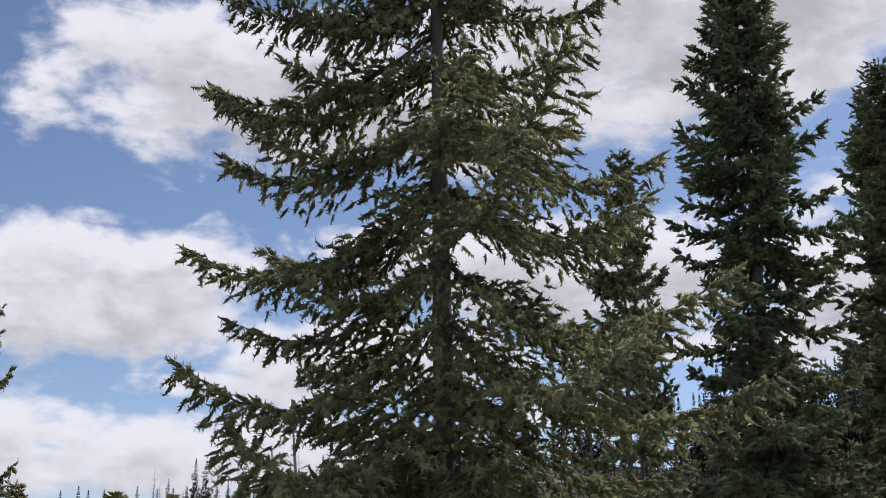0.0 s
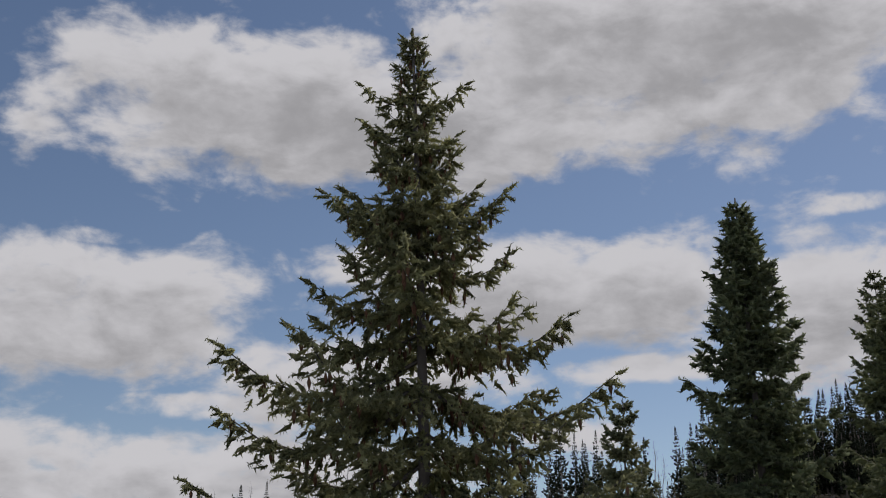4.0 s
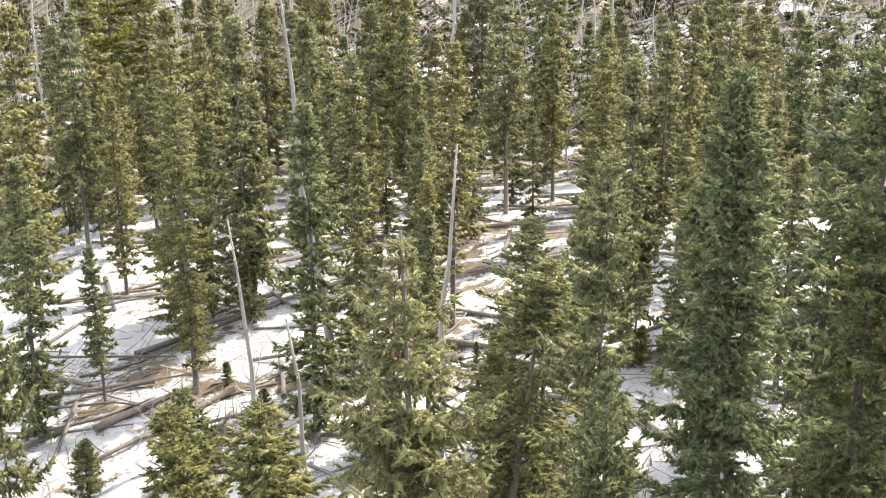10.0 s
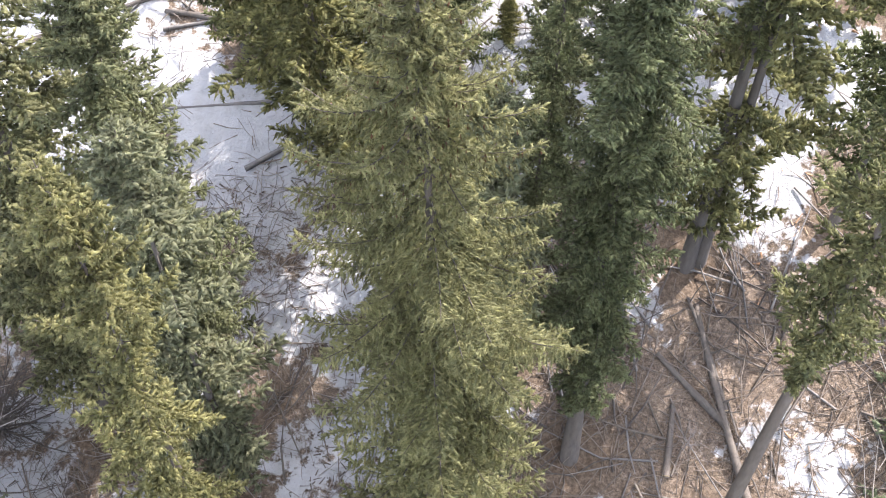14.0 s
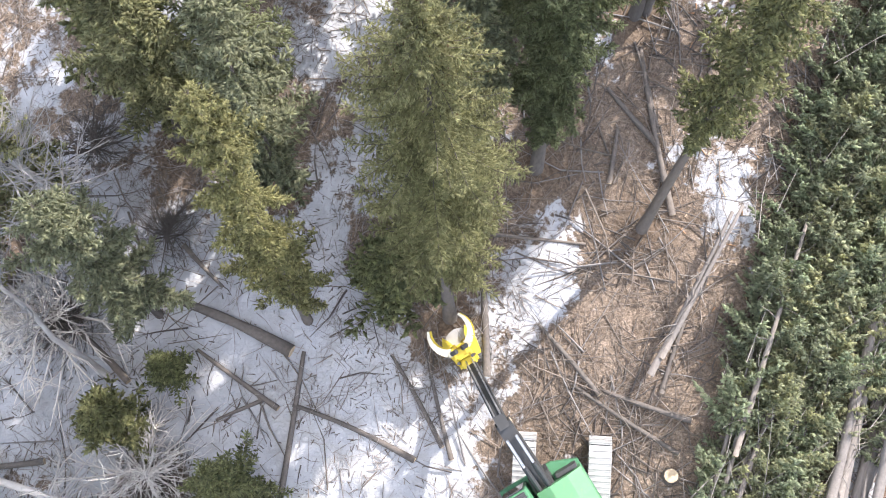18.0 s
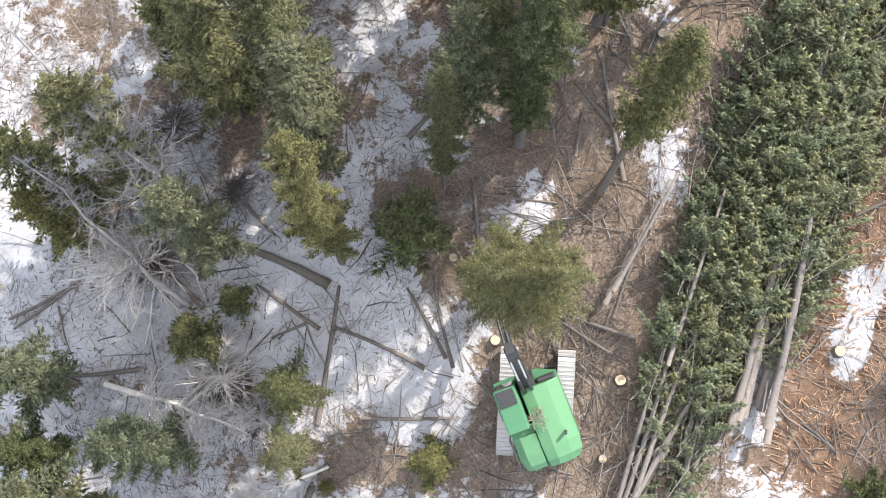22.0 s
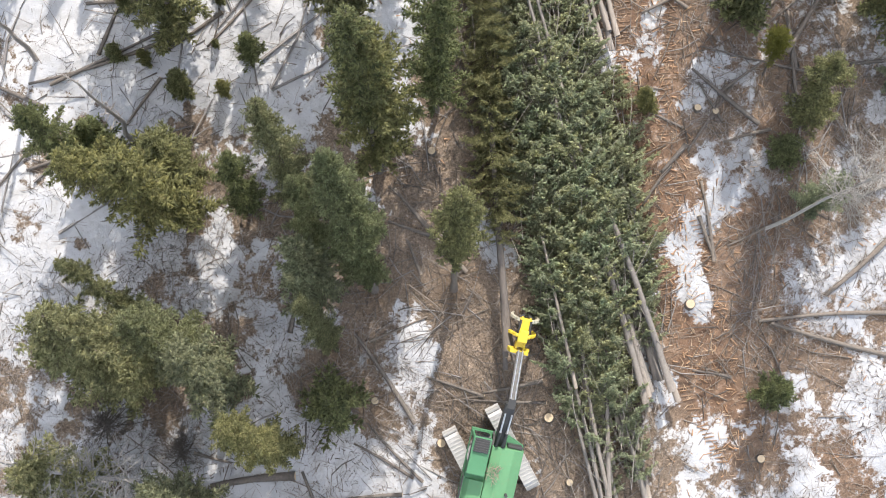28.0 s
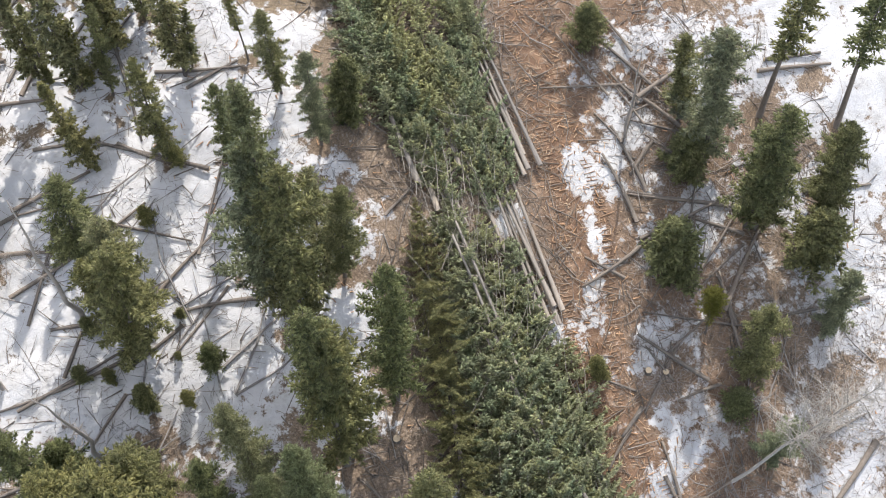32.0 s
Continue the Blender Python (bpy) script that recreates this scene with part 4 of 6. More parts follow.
spruce("olive", 30.9, 6.3, 6.7, 0, 0.5, 70, 0, 1.35)
spruce("small", 30.2, 17.3, 4.3, 0, 0.3, 10, 0, 1.35)
spruce("small", 24.0, 6.0, 2.9, 0, 0.4, 20, 1, 1.35)
spruce("small", 19.6, 11.7, 2.6, -0.3, 0.4, 30)
spruce("olive", 24.0, 3.3, 5.2, 0.3, 0, 0, 0, 1.7)
bare("birch", 21.7, 3.6, 11.5, 4.6, -1.4, 60)
bare("snag", 0.3, 29.6, 12.6, 0.2, 0, 20, 1)
bare("snag", -2.8, 22.8, 12.0, -0.1, 0, 50)
spruce("mid", 8.5, 34.0, 9.3, 0.2, 0, 10)
spruce("mid", 8.3, 39.2, 7.5, 0.8, 0, 100, 1, 0.8)
spruce("thin", 15.2, 36.3, 6.5, -0.3, 0, 20)
spruce("mid", 15.4, 33.5, 7.5, -0.2, 0, 50, 1)
spruce("olive", 15.4, 29.9, 8.4, 0, 0, 130)
spruce("mid", 11.1, 31.6, 7.8, 0.1, 0, 220)
spruce("small", 17.4, 30.3, 5.5, 0.2, -0.1, 0)
spruce("small", 30.7, 26.0, 3.5, -0.2, 0.3, 60, 1, 1.35)
spruce("olive", 31.7, 17.2, 11.4, -0.6, 1.0, 10, 1, 1.35)
spruce("mid", 31.2, 13.1, 11.5, -0.2, 0.5, 70, 0, 1.35)
spruce("mid", 35.6, 11.6, 7.8, -0.3, 0.7, 160, 1, 1.35)
spruce("thin", 6.0, 42.0, 6.5, 0.5, 0, 10)
spruce("pine", 7.5, 41.0, 5.0, 0.3, 0, 40)
spruce("mid", 12.6, 37.9, 5.0, 0.5, -0.2, 10)
spruce("mid", 32.1, 19.8, 7.3, -0.5, 0.8, 30, 0, 1.35)
bare("snag", 29.0, 20.7, 8.0, -0.2, 0.3, 70)
spruce("thin", 36.0, 17.3, 13.0, -0.2, 0.5, 80, 0, 1.35)
spruce("thin", 39.2, 14.3, 13.0, -0.5, 1.2, 200, 0, 1.35)

# the flat beyond the slope
for x, y, h, k in ((-17.6, 49.3, 14.7, "far"), (-21.8, 67.7, 13.3, "far"), (-19.3, 62.7, 14.1, "far"), (-11.5, 51.1, 14.3, "far"),
                   (-8.2, 48.6, 13.6, "far"), (-5.8, 53.2, 13.0, "far"), (-3.8, 54.7, 11.2, "far"), (-3.1, 90.6, 21.0, "far"),
                   (0.8, 46.3, 12.1, "far"), (4.1, 103.3, 20.8, "far"), (8.6, 88.3, 21.5, "far"), (9.1, 52.4, 10.1, "far"),
                   (10.6, 53.1, 11.0, "far"), (15.9, 50.2, 10.9, "far"), (-21.3, 77.8, 19.5, "pine")):
    spruce(k, x, y, h, 0, 0, x * 40, int(abs(y)) % 4 if k == "far" else 0)


def scatter_forest():
    rng = np.random.default_rng(77)

    def fits(x, y, taken, gap):
        return all((x - a) ** 2 + (y - b) ** 2 > gap * gap for a, b in taken)

    taken = []
    # spruces on the flat
    while len(taken) < 125:
        y = rng.uniform(34, 118)
        x = rng.uniform(-0.36, 0.36) * y + rng.normal() * 2
        if abs(x - np.interp(y, [34, 60], [24, 34])) < 6 and y < 60:
            continue
        if fits(x, y, taken, 2.0):
            taken.append((x, y))
            spruce("far", x, y, rng.uniform(7, 14) * (1.15 if y > 70 else 0.9), rng.normal() * 0.3, rng.normal() * 0.3, rng.uniform(0, 360), int(rng.integers(0, 4)), rng.uniform(0.85, 1.25))
    # low young spruces standing in the snow up the slope
    for _ in range(30):
        x, y = rng.uniform(-13, 9), rng.uniform(15, 44)
        if x > 4 + y * 0.2:
            continue
        spruce("small", x, y, rng.uniform(0.8, 2.2), 0, 0, rng.uniform(0, 360), int(rng.integers(0, 2)), rng.uniform(0.9, 1.3))
    # bare aspens along the foot of the hill and up it
    for _ in range(150):
        y = 100 + 190 * rng.uniform() ** 1.5
        x = rng.uniform(-0.4, 0.4) * y
        bare("aspen", x, y, rng.uniform(10, 18), rng.normal() * 0.8, rng.normal() * 0.5, rng.uniform(0, 360), int(rng.integers(0, 4)))
    for _ in range(22):
        x = rng.uniform(-150, 75)
        bare("aspen", x, 345 + max(0, -x) * 1.1 + rng.uniform(-25, 5), rng.uniform(10, 19), 0, 0, rng.uniform(0, 360), int(rng.integers(0, 4)))


def far_wood(name, label, spots, seed, detail=0.8, step=0.7, needle=NEEDLES_FAR):
    """A far stand of spruces joined into one."""
    rng = np.random.default_rng(seed)
    kinds = [conifer_meshes("ridge_spruce", 121 + k, 20.0, 4.9, detail, 0.04, 0.5, 18.0, needle, pend=0.5, step=step, per=6, pack=0.6, ragged=0.9, gaps=0.12) for k in range(3)]
    crowns, faces, trunks, n = [], [], Sticks(), 0
    arrays = []
    for k in kinds:
        me = k["crown"]
        co = np.empty(len(me.vertices) * 3, np.float32)
        me.vertices.foreach_get("co", co)
        tri = np.empty(len(me.loops), np.int32)
        me.loops.foreach_get("vertex_index", tri)
        arrays.append((co.reshape(-1, 3), tri.reshape(-1, 3)))
        for m in k.values():
            bpy.data.meshes.remove(m)
    for x, y, h, w in spots(rng):
        a = rng.uniform(0, 2 * np.pi)
        c, s = math.cos(a), math.sin(a)
        v, f = arrays[int(rng.integers(0, 3))]
        faces.append(f + n)
        n += len(v)
        v = v * np.array([w, w, 1.0]) * (h / 20)
        z = lz(x, y)
        crowns.append(np.stack([v[:, 0] * c - v[:, 1] * s + x, v[:, 0] * s + v[:, 1] * c + y, v[:, 2] + z], 1))
        trunks.add([(x, y, z - 0.5), (x, y, z + h * 0.97)], [0.011 * h, 0.02], 5)
    v = np.concatenate(crowns)
    ob = tagged(new(name), label, "woods", kind="stuff")
    tagged(child("crown", mesh_of(name + "_crowns", v, np.concatenate(faces), needle), ob), kind="stuff")
    tagged(child("trunk", trunks.mesh(name + "_trunks", BARK), ob), kind="stuff")


def skyline_spots(rng):
    for _ in range(130):
        x = rng.uniform(-230, 75)
        y = 345 + min(150, max(0, -x)) * 1.1 + rng.uniform(-30, 8)
        yield x, y, (rng.uniform(4, 12) if rng.uniform() < 0.8 else rng.uniform(14, 21)), rng.uniform(0.7, 1.0)


def stand_spots(rng):
    for _ in range(210):
        x = rng.uniform(74, 178)
        yield x, rng.uniform(318, 375), rng.uniform(20, 31) + 10 * (x - 74) / 104 * rng.uniform(0.4, 1), rng.uniform(0.6, 0.85)


def hill_spots(rng, n):
    y = rng.uniform(115, 350, n)
    back = np.clip((y - 115) / 130, 0, 1)
    u = rng.uniform(-0.46, 0.44, n)
    x = np.where(u < 0, u * (y + 165 * back), u * y)
    return np.stack([x, y + 1.1 * np.clip(-x, 0, 150) * back], 1)


def hill_tree_spots(rng):
    for x, y in hill_spots(rng, 260):
        if y < 125:
            continue
        yield x, y, rng.uniform(3, 10) if rng.uniform() < 0.7 else rng.uniform(9, 15), rng.uniform(0.7, 1.1)


scatter_forest()
far_wood("hill_trees", "leftover dark spruces standing on the felled hillside", hill_tree_spots, 33, 1.5, 1.15, NEEDLES_HILL)
far_wood("skyline_trees", "scattered dark spruces along the skyline", skyline_spots, 31, 1.1, 0.9)
far_wood("ridge_wood", "dark stand of tall spruces on the ridge", stand_spots, 32)


build_ground()


# ---- down timber ----
def fallen_log(x1, y1, x2, y2, r=0.13, mat=None, taper=0.6, lift=0.0, name="fallen_log", label="grey fallen log lying in the snow", stubs=5, cut=True):
    """A log on the ground from its butt to its thin end."""
    mat = mat or BARK_LOG
    rng = np.random.default_rng(int(abs(x1 * 131 + y1 * 57 + x2 * 17) * 10) + 5)
    n = 7
    s = np.linspace(0, 1, n)
    long = math.hypot(x2 - x1, y2 - y1)
    side = np.array([-(y2 - y1), x2 - x1]) / max(long, 0.01)
    wob = np.sin(s * 3.1) * rng.normal() * 0.015 * long
    px, py = x1 + (x2 - x1) * s + side[0] * wob, y1 + (y2 - y1) * s + side[1] * wob
    rr = r * (1 - (1 - taper) * s)
    g = land_z(px, py)
    fit = np.polyval(np.polyfit(s, g, 1), s)
    pz = fit + max(0, float((g - fit).max()) * 0.6) + rr * 0.55 + lift
    st = Sticks()
    st.add(np.stack([px, py, pz], 1), rr * (1 + rng.normal(size=n) * 0.05), 8)
    ob = tagged(new(name, st.mesh(name, mat)), label, "log", "fallen logs")
    if stubs:
        sk = Sticks()
        for _ in range(stubs):
            u = rng.uniform(0.15, 0.98)
            p = np.array([np.interp(u, s, q) for q in (px, py, pz)])
            d = np.array([rng.normal(), rng.normal(), abs(rng.normal()) * 0.6])
            d /= np.linalg.norm(d)
            e = p + d * rng.uniform(0.25, 1.0)
            sk.add([p, (p + e) / 2 + rng.normal(size=3) * 0.03, e], np.array([0.03, 0.02, 0.008]) * (0.6 + r * 3), 3)
        tagged(child("branch_stub", sk.mesh("branch_stub", mat), ob), kind="stuff")
    if cut:
        a = Vector((px[0] - px[1], py[0] - py[1], pz[0] - pz[1])).normalized()
        bm = bmesh.new()
        bmesh.ops.create_cone(bm, cap_ends=True, segments=8, radius1=rr[0] * 0.93, radius2=rr[0] * 0.9, depth=0.02)
        bmesh.ops.transform(bm, verts=bm.verts, matrix=Matrix.Translation(Vector((px[0], py[0], pz[0])) + a * 0.008) @ Vector((0, 0, 1)).rotation_difference(a).to_matrix().to_4x4())
        part("cut_face", bm, WOOD_CUT, ob, "pale sawn end")
    return ob


def stump(x, y, r=0.2, h=0.28):
    bm = bmesh.new()
    bmesh.ops.create_cone(bm, cap_ends=True, segments=12, radius1=r * 1.35, radius2=r, depth=h + 0.3)
    for v in bm.verts:
        v.co.x += 0.03 * math.sin(v.co.y * 30)
    ob = tagged(new("tree_stump"), "freshly sawn spruce stump with a pale top", "stump", "stumps")
    ob.location = (x, y, lz(x, y))
    bmesh.ops.translate(bm, verts=bm.verts, vec=(0, 0, (h - 0.3) / 2))
    part("stump_bark", bm, BARK, ob)
    bm = bmesh.new()
    bmesh.ops.create_cone(bm, cap_ends=True, segments=12, radius1=r * 0.95, radius2=r * 0.92, depth=0.02)
    bmesh.ops.translate(bm, verts=bm.verts, vec=(0, 0, h + 0.012))
    part("sawn_top", bm, WOOD_CUT, ob, "pale sawn top")
    return ob


for x1, y1, x2, y2, r in (
    (-4.8, 5.8, -8.6, 7.6, 0.24),
    (-5.5, -0.0, -4.4, 5.8, 0.13),
    (-0.8, 2.2, -4.8, 4.1, 0.11),
    (-5.3, 4.0, -8.0, 6.0, 0.1),
    (-3.6, 0.2, 0.4, 0.1, 0.09),
    (0.4, 2.2, -0.4, 6.1, 0.08),
    (0.1, 2.6, -1.5, 5.6, 0.09),
    (-7.2, -7.4, -5.8, -2.7, 0.22),
    (-10.3, 5.0, -12.7, 7.3, 0.13),
    (-8.4, 9.4, -7.1, 8.0, 0.09),
    (-4.7, 7.5, -6.8, 8.6, 0.09),
    (-13.2, 2.5, -16.9, 2.3, 0.12),
    (-19.3, 6.2, -21.2, 6.8, 0.11),
    (-16.0, 6.2, -18.8, 4.4, 0.1),
    (-20.1, 5.0, -21.3, 5.9, 0.1),
    (1.6, 4.8, 1.4, 10.1, 0.13),
    (7.7, 2.2, 4.3, 4.5, 0.09),
    (8.1, 3.2, 5.2, 4.3, 0.11),
):
    fallen_log(x1, y1, x2, y2, r)

for x1, y1, x2, y2, r in (
    (1.5, -3.0, 3.8, -3.1, 0.08),
    (5.2, 4.1, 3.3, 6.4, 0.1),
    (7.2, 4.1, 8.0, 6.3, 0.1),
    (5.7, 10.8, 6.0, 12.5, 0.1),
    (7.3, 11.9, 5.7, 13.8, 0.11),
    (-1.3, 11.8, 0.4, 13.6, 0.12),
    (1.8, 9.4, 4.9, 8.9, 0.07),
    (5.1, 14.3, 4.2, 18.0, 0.1),
    (7.7, 9.7, 6.8, 15.0, 0.12),
    (7.3, 12.3, 6.6, 15.2, 0.08),
    (0.5, 36.8, 4.9, 36.1, 0.13),
    (9.9, 32.3, 4.7, 39.0, 0.13),
    (4.1, 26.4, 0.9, 26.3, 0.11),
    (1.3, 26.7, -5.7, 28.5, 0.11),
    (7.9, 25.3, 4.0, 27.2, 0.13),
    (7.1, 26.7, 2.6, 25.4, 0.09),
    (0.7, 29.1, -1.3, 30.3, 0.14),
    (-2.1, 27.9, -0.1, 29.3, 0.12),
):
    fallen_log(x1, y1, x2, y2, r)

for x1, y1, x2, y2, r in (
    (-0.1, 25.3, -2.9, 24.3, 0.1),
    (-1.3, 35.2, 0.9, 33.7, 0.14),
    (-5.8, 24.5, -8.0, 25.1, 0.12),
    (15.8, 24.9, 19.4, 25.6, 0.1),
    (31.8, 14.0, 27.0, 18.2, 0.11),
    (30.8, 12.8, 28.9, 15.3, 0.12),
    (20.4, 9.2, 18.6, 8.7, 0.14),
    (20.7, 10.0, 19.6, 11.6, 0.08),
    (18.6, 3.6, 20.1, 7.3, 0.11),
    (22.0, 3.6, 19.6, 3.9, 0.08),
    (23.9, 14.8, 22.9, 16.9, 0.1),
    (30.4, 12.4, 26.4, 12.0, 0.09),
    (28.0, 17.7, 28.7, 21.6, 0.13),
    (29.2, 0.5, 22.5, -0.8, 0.17),
    (25.7, -3.8, 18.9, -0.1, 0.13),
    (24.2, -5.5, 19.4, -0.5, 0.15),
    (24.5, 7.6, 22.1, 8.3, 0.1),
    (24.0, 10.5, 20.3, 8.9, 0.1),
):
    fallen_log(x1, y1, x2, y2, r)

for x1, y1, x2, y2, r in (
    (34.1, 6.2, 29.7, 8.2, 0.13),
    (33.2, 17.1, 29.8, 21.2, 0.09),
    (31.6, 14.0, 27.1, 18.3, 0.11),
    (38.3, 19.5, 41.4, 18.0, 0.13),
    (37.5, 19.2, 41.5, 17.2, 0.13),
    (11.6, 37.0, 14.7, 36.6, 0.11),
    (6.9, 36.5, 9.0, 33.2, 0.12),
    (3.2, 39.1, 6.3, 37.3, 0.11),
    (6.8, 42.7, 10.8, 44.4, 0.1),
    (30.3, 19.7, 27.8, 18.9, 0.13),
    (28.6, 20.6, 28.4, 22.7, 0.08),
    (35.1, 12.7, 38.5, 10.7, 0.12),
    (9.3, -1.8, 11.6, -1.1, 0.07),
    (16.3, -1.7, 14.8, -0.4, 0.09),
    (19.1, 5.9, 18.7, 3.7, 0.12),
    (19.2, 8.7, 16.9, 7.8, 0.1),
    (0.7, -5.4, 0.2, -4.1, 0.08),
    (3.0, -3.5, 3.9, -3.2, 0.07),
):
    fallen_log(x1, y1, x2, y2, r)

for x1, y1, x2, y2, r in (
    (-15.7, 6.3, -19.0, 4.8, 0.1),
    (-5.8, 4.3, -7.4, 3.7, 0.08),
):
    fallen_log(x1, y1, x2, y2, r)

for x, y, r in ((0.5, 6.8, 0.19), (2.2, 3.3, 0.22), (7.4, 1.5, 0.24), (6.6, -1.75, 0.18), (-5.0, -5.4, 0.22), (-4.9, -6.4, 0.16), (16.4, 2.45, 0.24),
                (15.4, -5.9, 0.2), (17.4, 10.1, 0.18), (4.9, -3.9, 0.16), (17.0, 22.7, 0.22), (9.3, 15.5, 0.2), (21.8, 10.4, 0.18), (3.9, -8.4, 0.2), (22.5, 9.8, 0.17)):
    stump(x, y, r, 0.05 if (x, y) == (0.5, 6.8) else 0.25)


# ---- piles of felled trees ----
FELLED = {}


def felled_tree(x, y, turn, length, lift, variant, wide=1.0, label="felled spruce lying in a pile with its green branches on", bare_part=0.3):
    """A whole spruce on its side: butt at x, y; turn: degrees to the right of +y."""
    d = Vector((math.sin(radians(turn)), math.cos(radians(turn)), 0))
    slope = (gz(x + d.x * 12, y + d.y * 12) - gz(x, y)) / 12
    d.z = slope
    d.normalize()
    rot = Vector((0, 0, 1)).rotation_difference(d).to_matrix().to_4x4()
    s = length / 16.0
    m = Matrix.Translation((x, y, gz(x, y) + lift)) @ rot @ pose(0, 0, 0, 0, 0, variant * 77 + x * 50) @ Matrix.Diagonal((s * wide, s * wide, s, 1))
    key = (variant, bare_part)
    if key not in FELLED:
        ob = tagged(new("felled_spruce"), label, "felled tree", "felled trees in piles")
        grow_parts(ob, conifer_meshes("felled", 401 + variant, 16.0, 1.6, 0.28, bare_part, -0.5, 1.8, NEEDLES_COOL, BARK_STEM, pend=0.12, step=0.75, per=6, gaps=0.25, ragged=0.55, loose=0.4))
        ob.matrix_basis = m
        FELLED[key] = (ob, m.to_scale())
        return ob
    ob, sc = FELLED[key]
    return copy_thing(ob, m @ Matrix.Diagonal((1 / sc[0], 1 / sc[1], 1 / sc[2], 1)))


def build_piles():
    rng = np.random.default_rng(5)
    for i in range(13):
        y = rng.uniform(-5.0, 3.0)
        felled_tree(7.2 + 0.3 * (y + 5) + rng.uniform(-0.5, 2.2), y, rng.uniform(15, 22), rng.uniform(12.5, 15), 0.25 + 0.07 * (i % 7), i % 3, bare_part=0.1)
    for x, y, a in ((6.3, -6.2, 17.5), (7.4, -4.1, 31), (11.8, -0.5, 15), (13.3, -0.9, 11), (12.4, 0.2, 14)):
        felled_tree(x, y, a, rng.uniform(16, 18), 0.85, int(rng.integers(0, 3)), 0.8, bare_part=0.42)
    for i in range(12):
        felled_tree(rng.uniform(10.2, 13.8), rng.uniform(-0.5, 5.0), rng.uniform(12, 24), rng.uniform(14, 17), 0.25 + 0.08 * (i % 6), i % 3, bare_part=0.1)
    for i in range(9):
        felled_tree(rng.uniform(11.0, 15.2), rng.uniform(5.5, 11.0), rng.uniform(14, 26), rng.uniform(13, 16), 0.3 + 0.08 * (i % 6), i % 3, bare_part=0.1)
    for i in range(7):
        felled_tree(18.3 + 0.32 * i, 15.6 + rng.uniform(-0.4, 0.7), 17 + rng.uniform(-3, 3), rng.uniform(15, 17), 0.25 + 0.12 * (i % 3), i % 3, 0.75, bare_part=0.42)
    for i in range(8):
        felled_tree(rng.uniform(17.4, 20.5), rng.uniform(20.5, 26), rng.uniform(14, 24), rng.uniform(13, 16), 0.3 + 0.08 * (i % 5), i % 3, bare_part=0.1)
    for i in range(4):
        felled_tree(23.1 + 0.33 * i, 22.4 + rng.uniform(-0.3, 1.0), 18 + rng.uniform(-3, 3), 15, 0.3 + 0.1 * (i % 2), i % 3, 0.75, bare_part=0.42)


build_piles()


def pile_branches():
    """Bare grey branches that stick out of the pile, most of them lying along it."""
    rng = np.random.default_rng(45)
    n = 480
    y = rng.uniform(-4, 26, n)
    x = np.interp(y, [-5, 0, 6, 12, 20, 34], [8.0, 10.3, 12.4, 14.4, 17.4, 22.5]) + rng.normal(size=n) * 1.5
    a = np.radians(rng.normal(70, 22, n))
    long = rng.uniform(0.8, 3.2, n)
    p = np.column_stack([x, y, ground_z(x, y) + rng.uniform(0.5, 1.5, n)])
    q = p + np.column_stack([np.cos(a), np.sin(a), 0.2 + rng.normal(size=n) * 0.15]) * long[:, None]
    mid = (p + q) / 2 + rng.normal(size=(n, 3)) * 0.08
    r = rng.uniform(0.010, 0.024, n)
    v1, f1 = straight_sticks(p, mid, r, r * 0.8)
    v2, f2 = straight_sticks(mid, q, r * 0.8, r * 0.4)
    tagged(new("pile_branches", mesh_of("pile_branches", np.concatenate([v1, v2]), np.concatenate([f1, f2 + len(v1)]), BARK_DEAD, True)), "bare grey branches sticking out of the pile of felled trees", "branches", kind="stuff")


pile_branches()


# ---- brash, twigs and shrubs ----
def stick_stuff(name, label, count, chooser, mat, lengths, radii, seed, rise=0.12, kink=True, category="brash", aim=None):
    rng = np.random.default_rng(seed)
    xy = chooser(rng, count)
    n = len(xy)
    a = np.radians(rng.normal(aim[0], aim[1], n)) if aim else rng.uniform(0, 2 * np.pi, n)
    long = rng.uniform(*lengths, n)
    r = rng.uniform(*radii, n)
    d = np.stack([np.cos(a) * long, np.sin(a) * long], 1)
    p = np.column_stack([xy, land_z(xy[:, 0], xy[:, 1]) + r])
    e = xy + d
    q = np.column_stack([e, p[:, 2] + ground_z(e[:, 0], e[:, 1]) - ground_z(xy[:, 0], xy[:, 1]) + rise * long * rng.uniform(-0.2, 1.0, n)])
    if kink:
        mid = (p + q) / 2 + rng.normal(size=(n, 3)) * (0.06 * long)[:, None] * np.array([1, 1, 0.4])
        v1, f1 = straight_sticks(p, mid, r, r * 0.8)
        v2, f2 = straight_sticks(mid, q, r * 0.8, r * 0.35)
        v, f = np.concatenate([v1, v2]), np.concatenate([f1, f2 + len(v1)])
    else:
        v, f = straight_sticks(p, q, r, r * 0.5)
    return tagged(new(name, mesh_of(name, v, f, mat, True)), label, category, kind="stuff")


def cleared_spots(rng, n):
    out = []
    while len(out) < n:
        x, y = rng.uniform(-18, 40, 4000), rng.uniform(-11, 46, 4000)
        m = snow_mask(x, y)
        ok = rng.uniform(0, 1, 4000) < np.clip((0.58 - m) * 2.2, 0.07, 1)
        out += list(zip(x[ok], y[ok]))
    return np.array(out[:n])


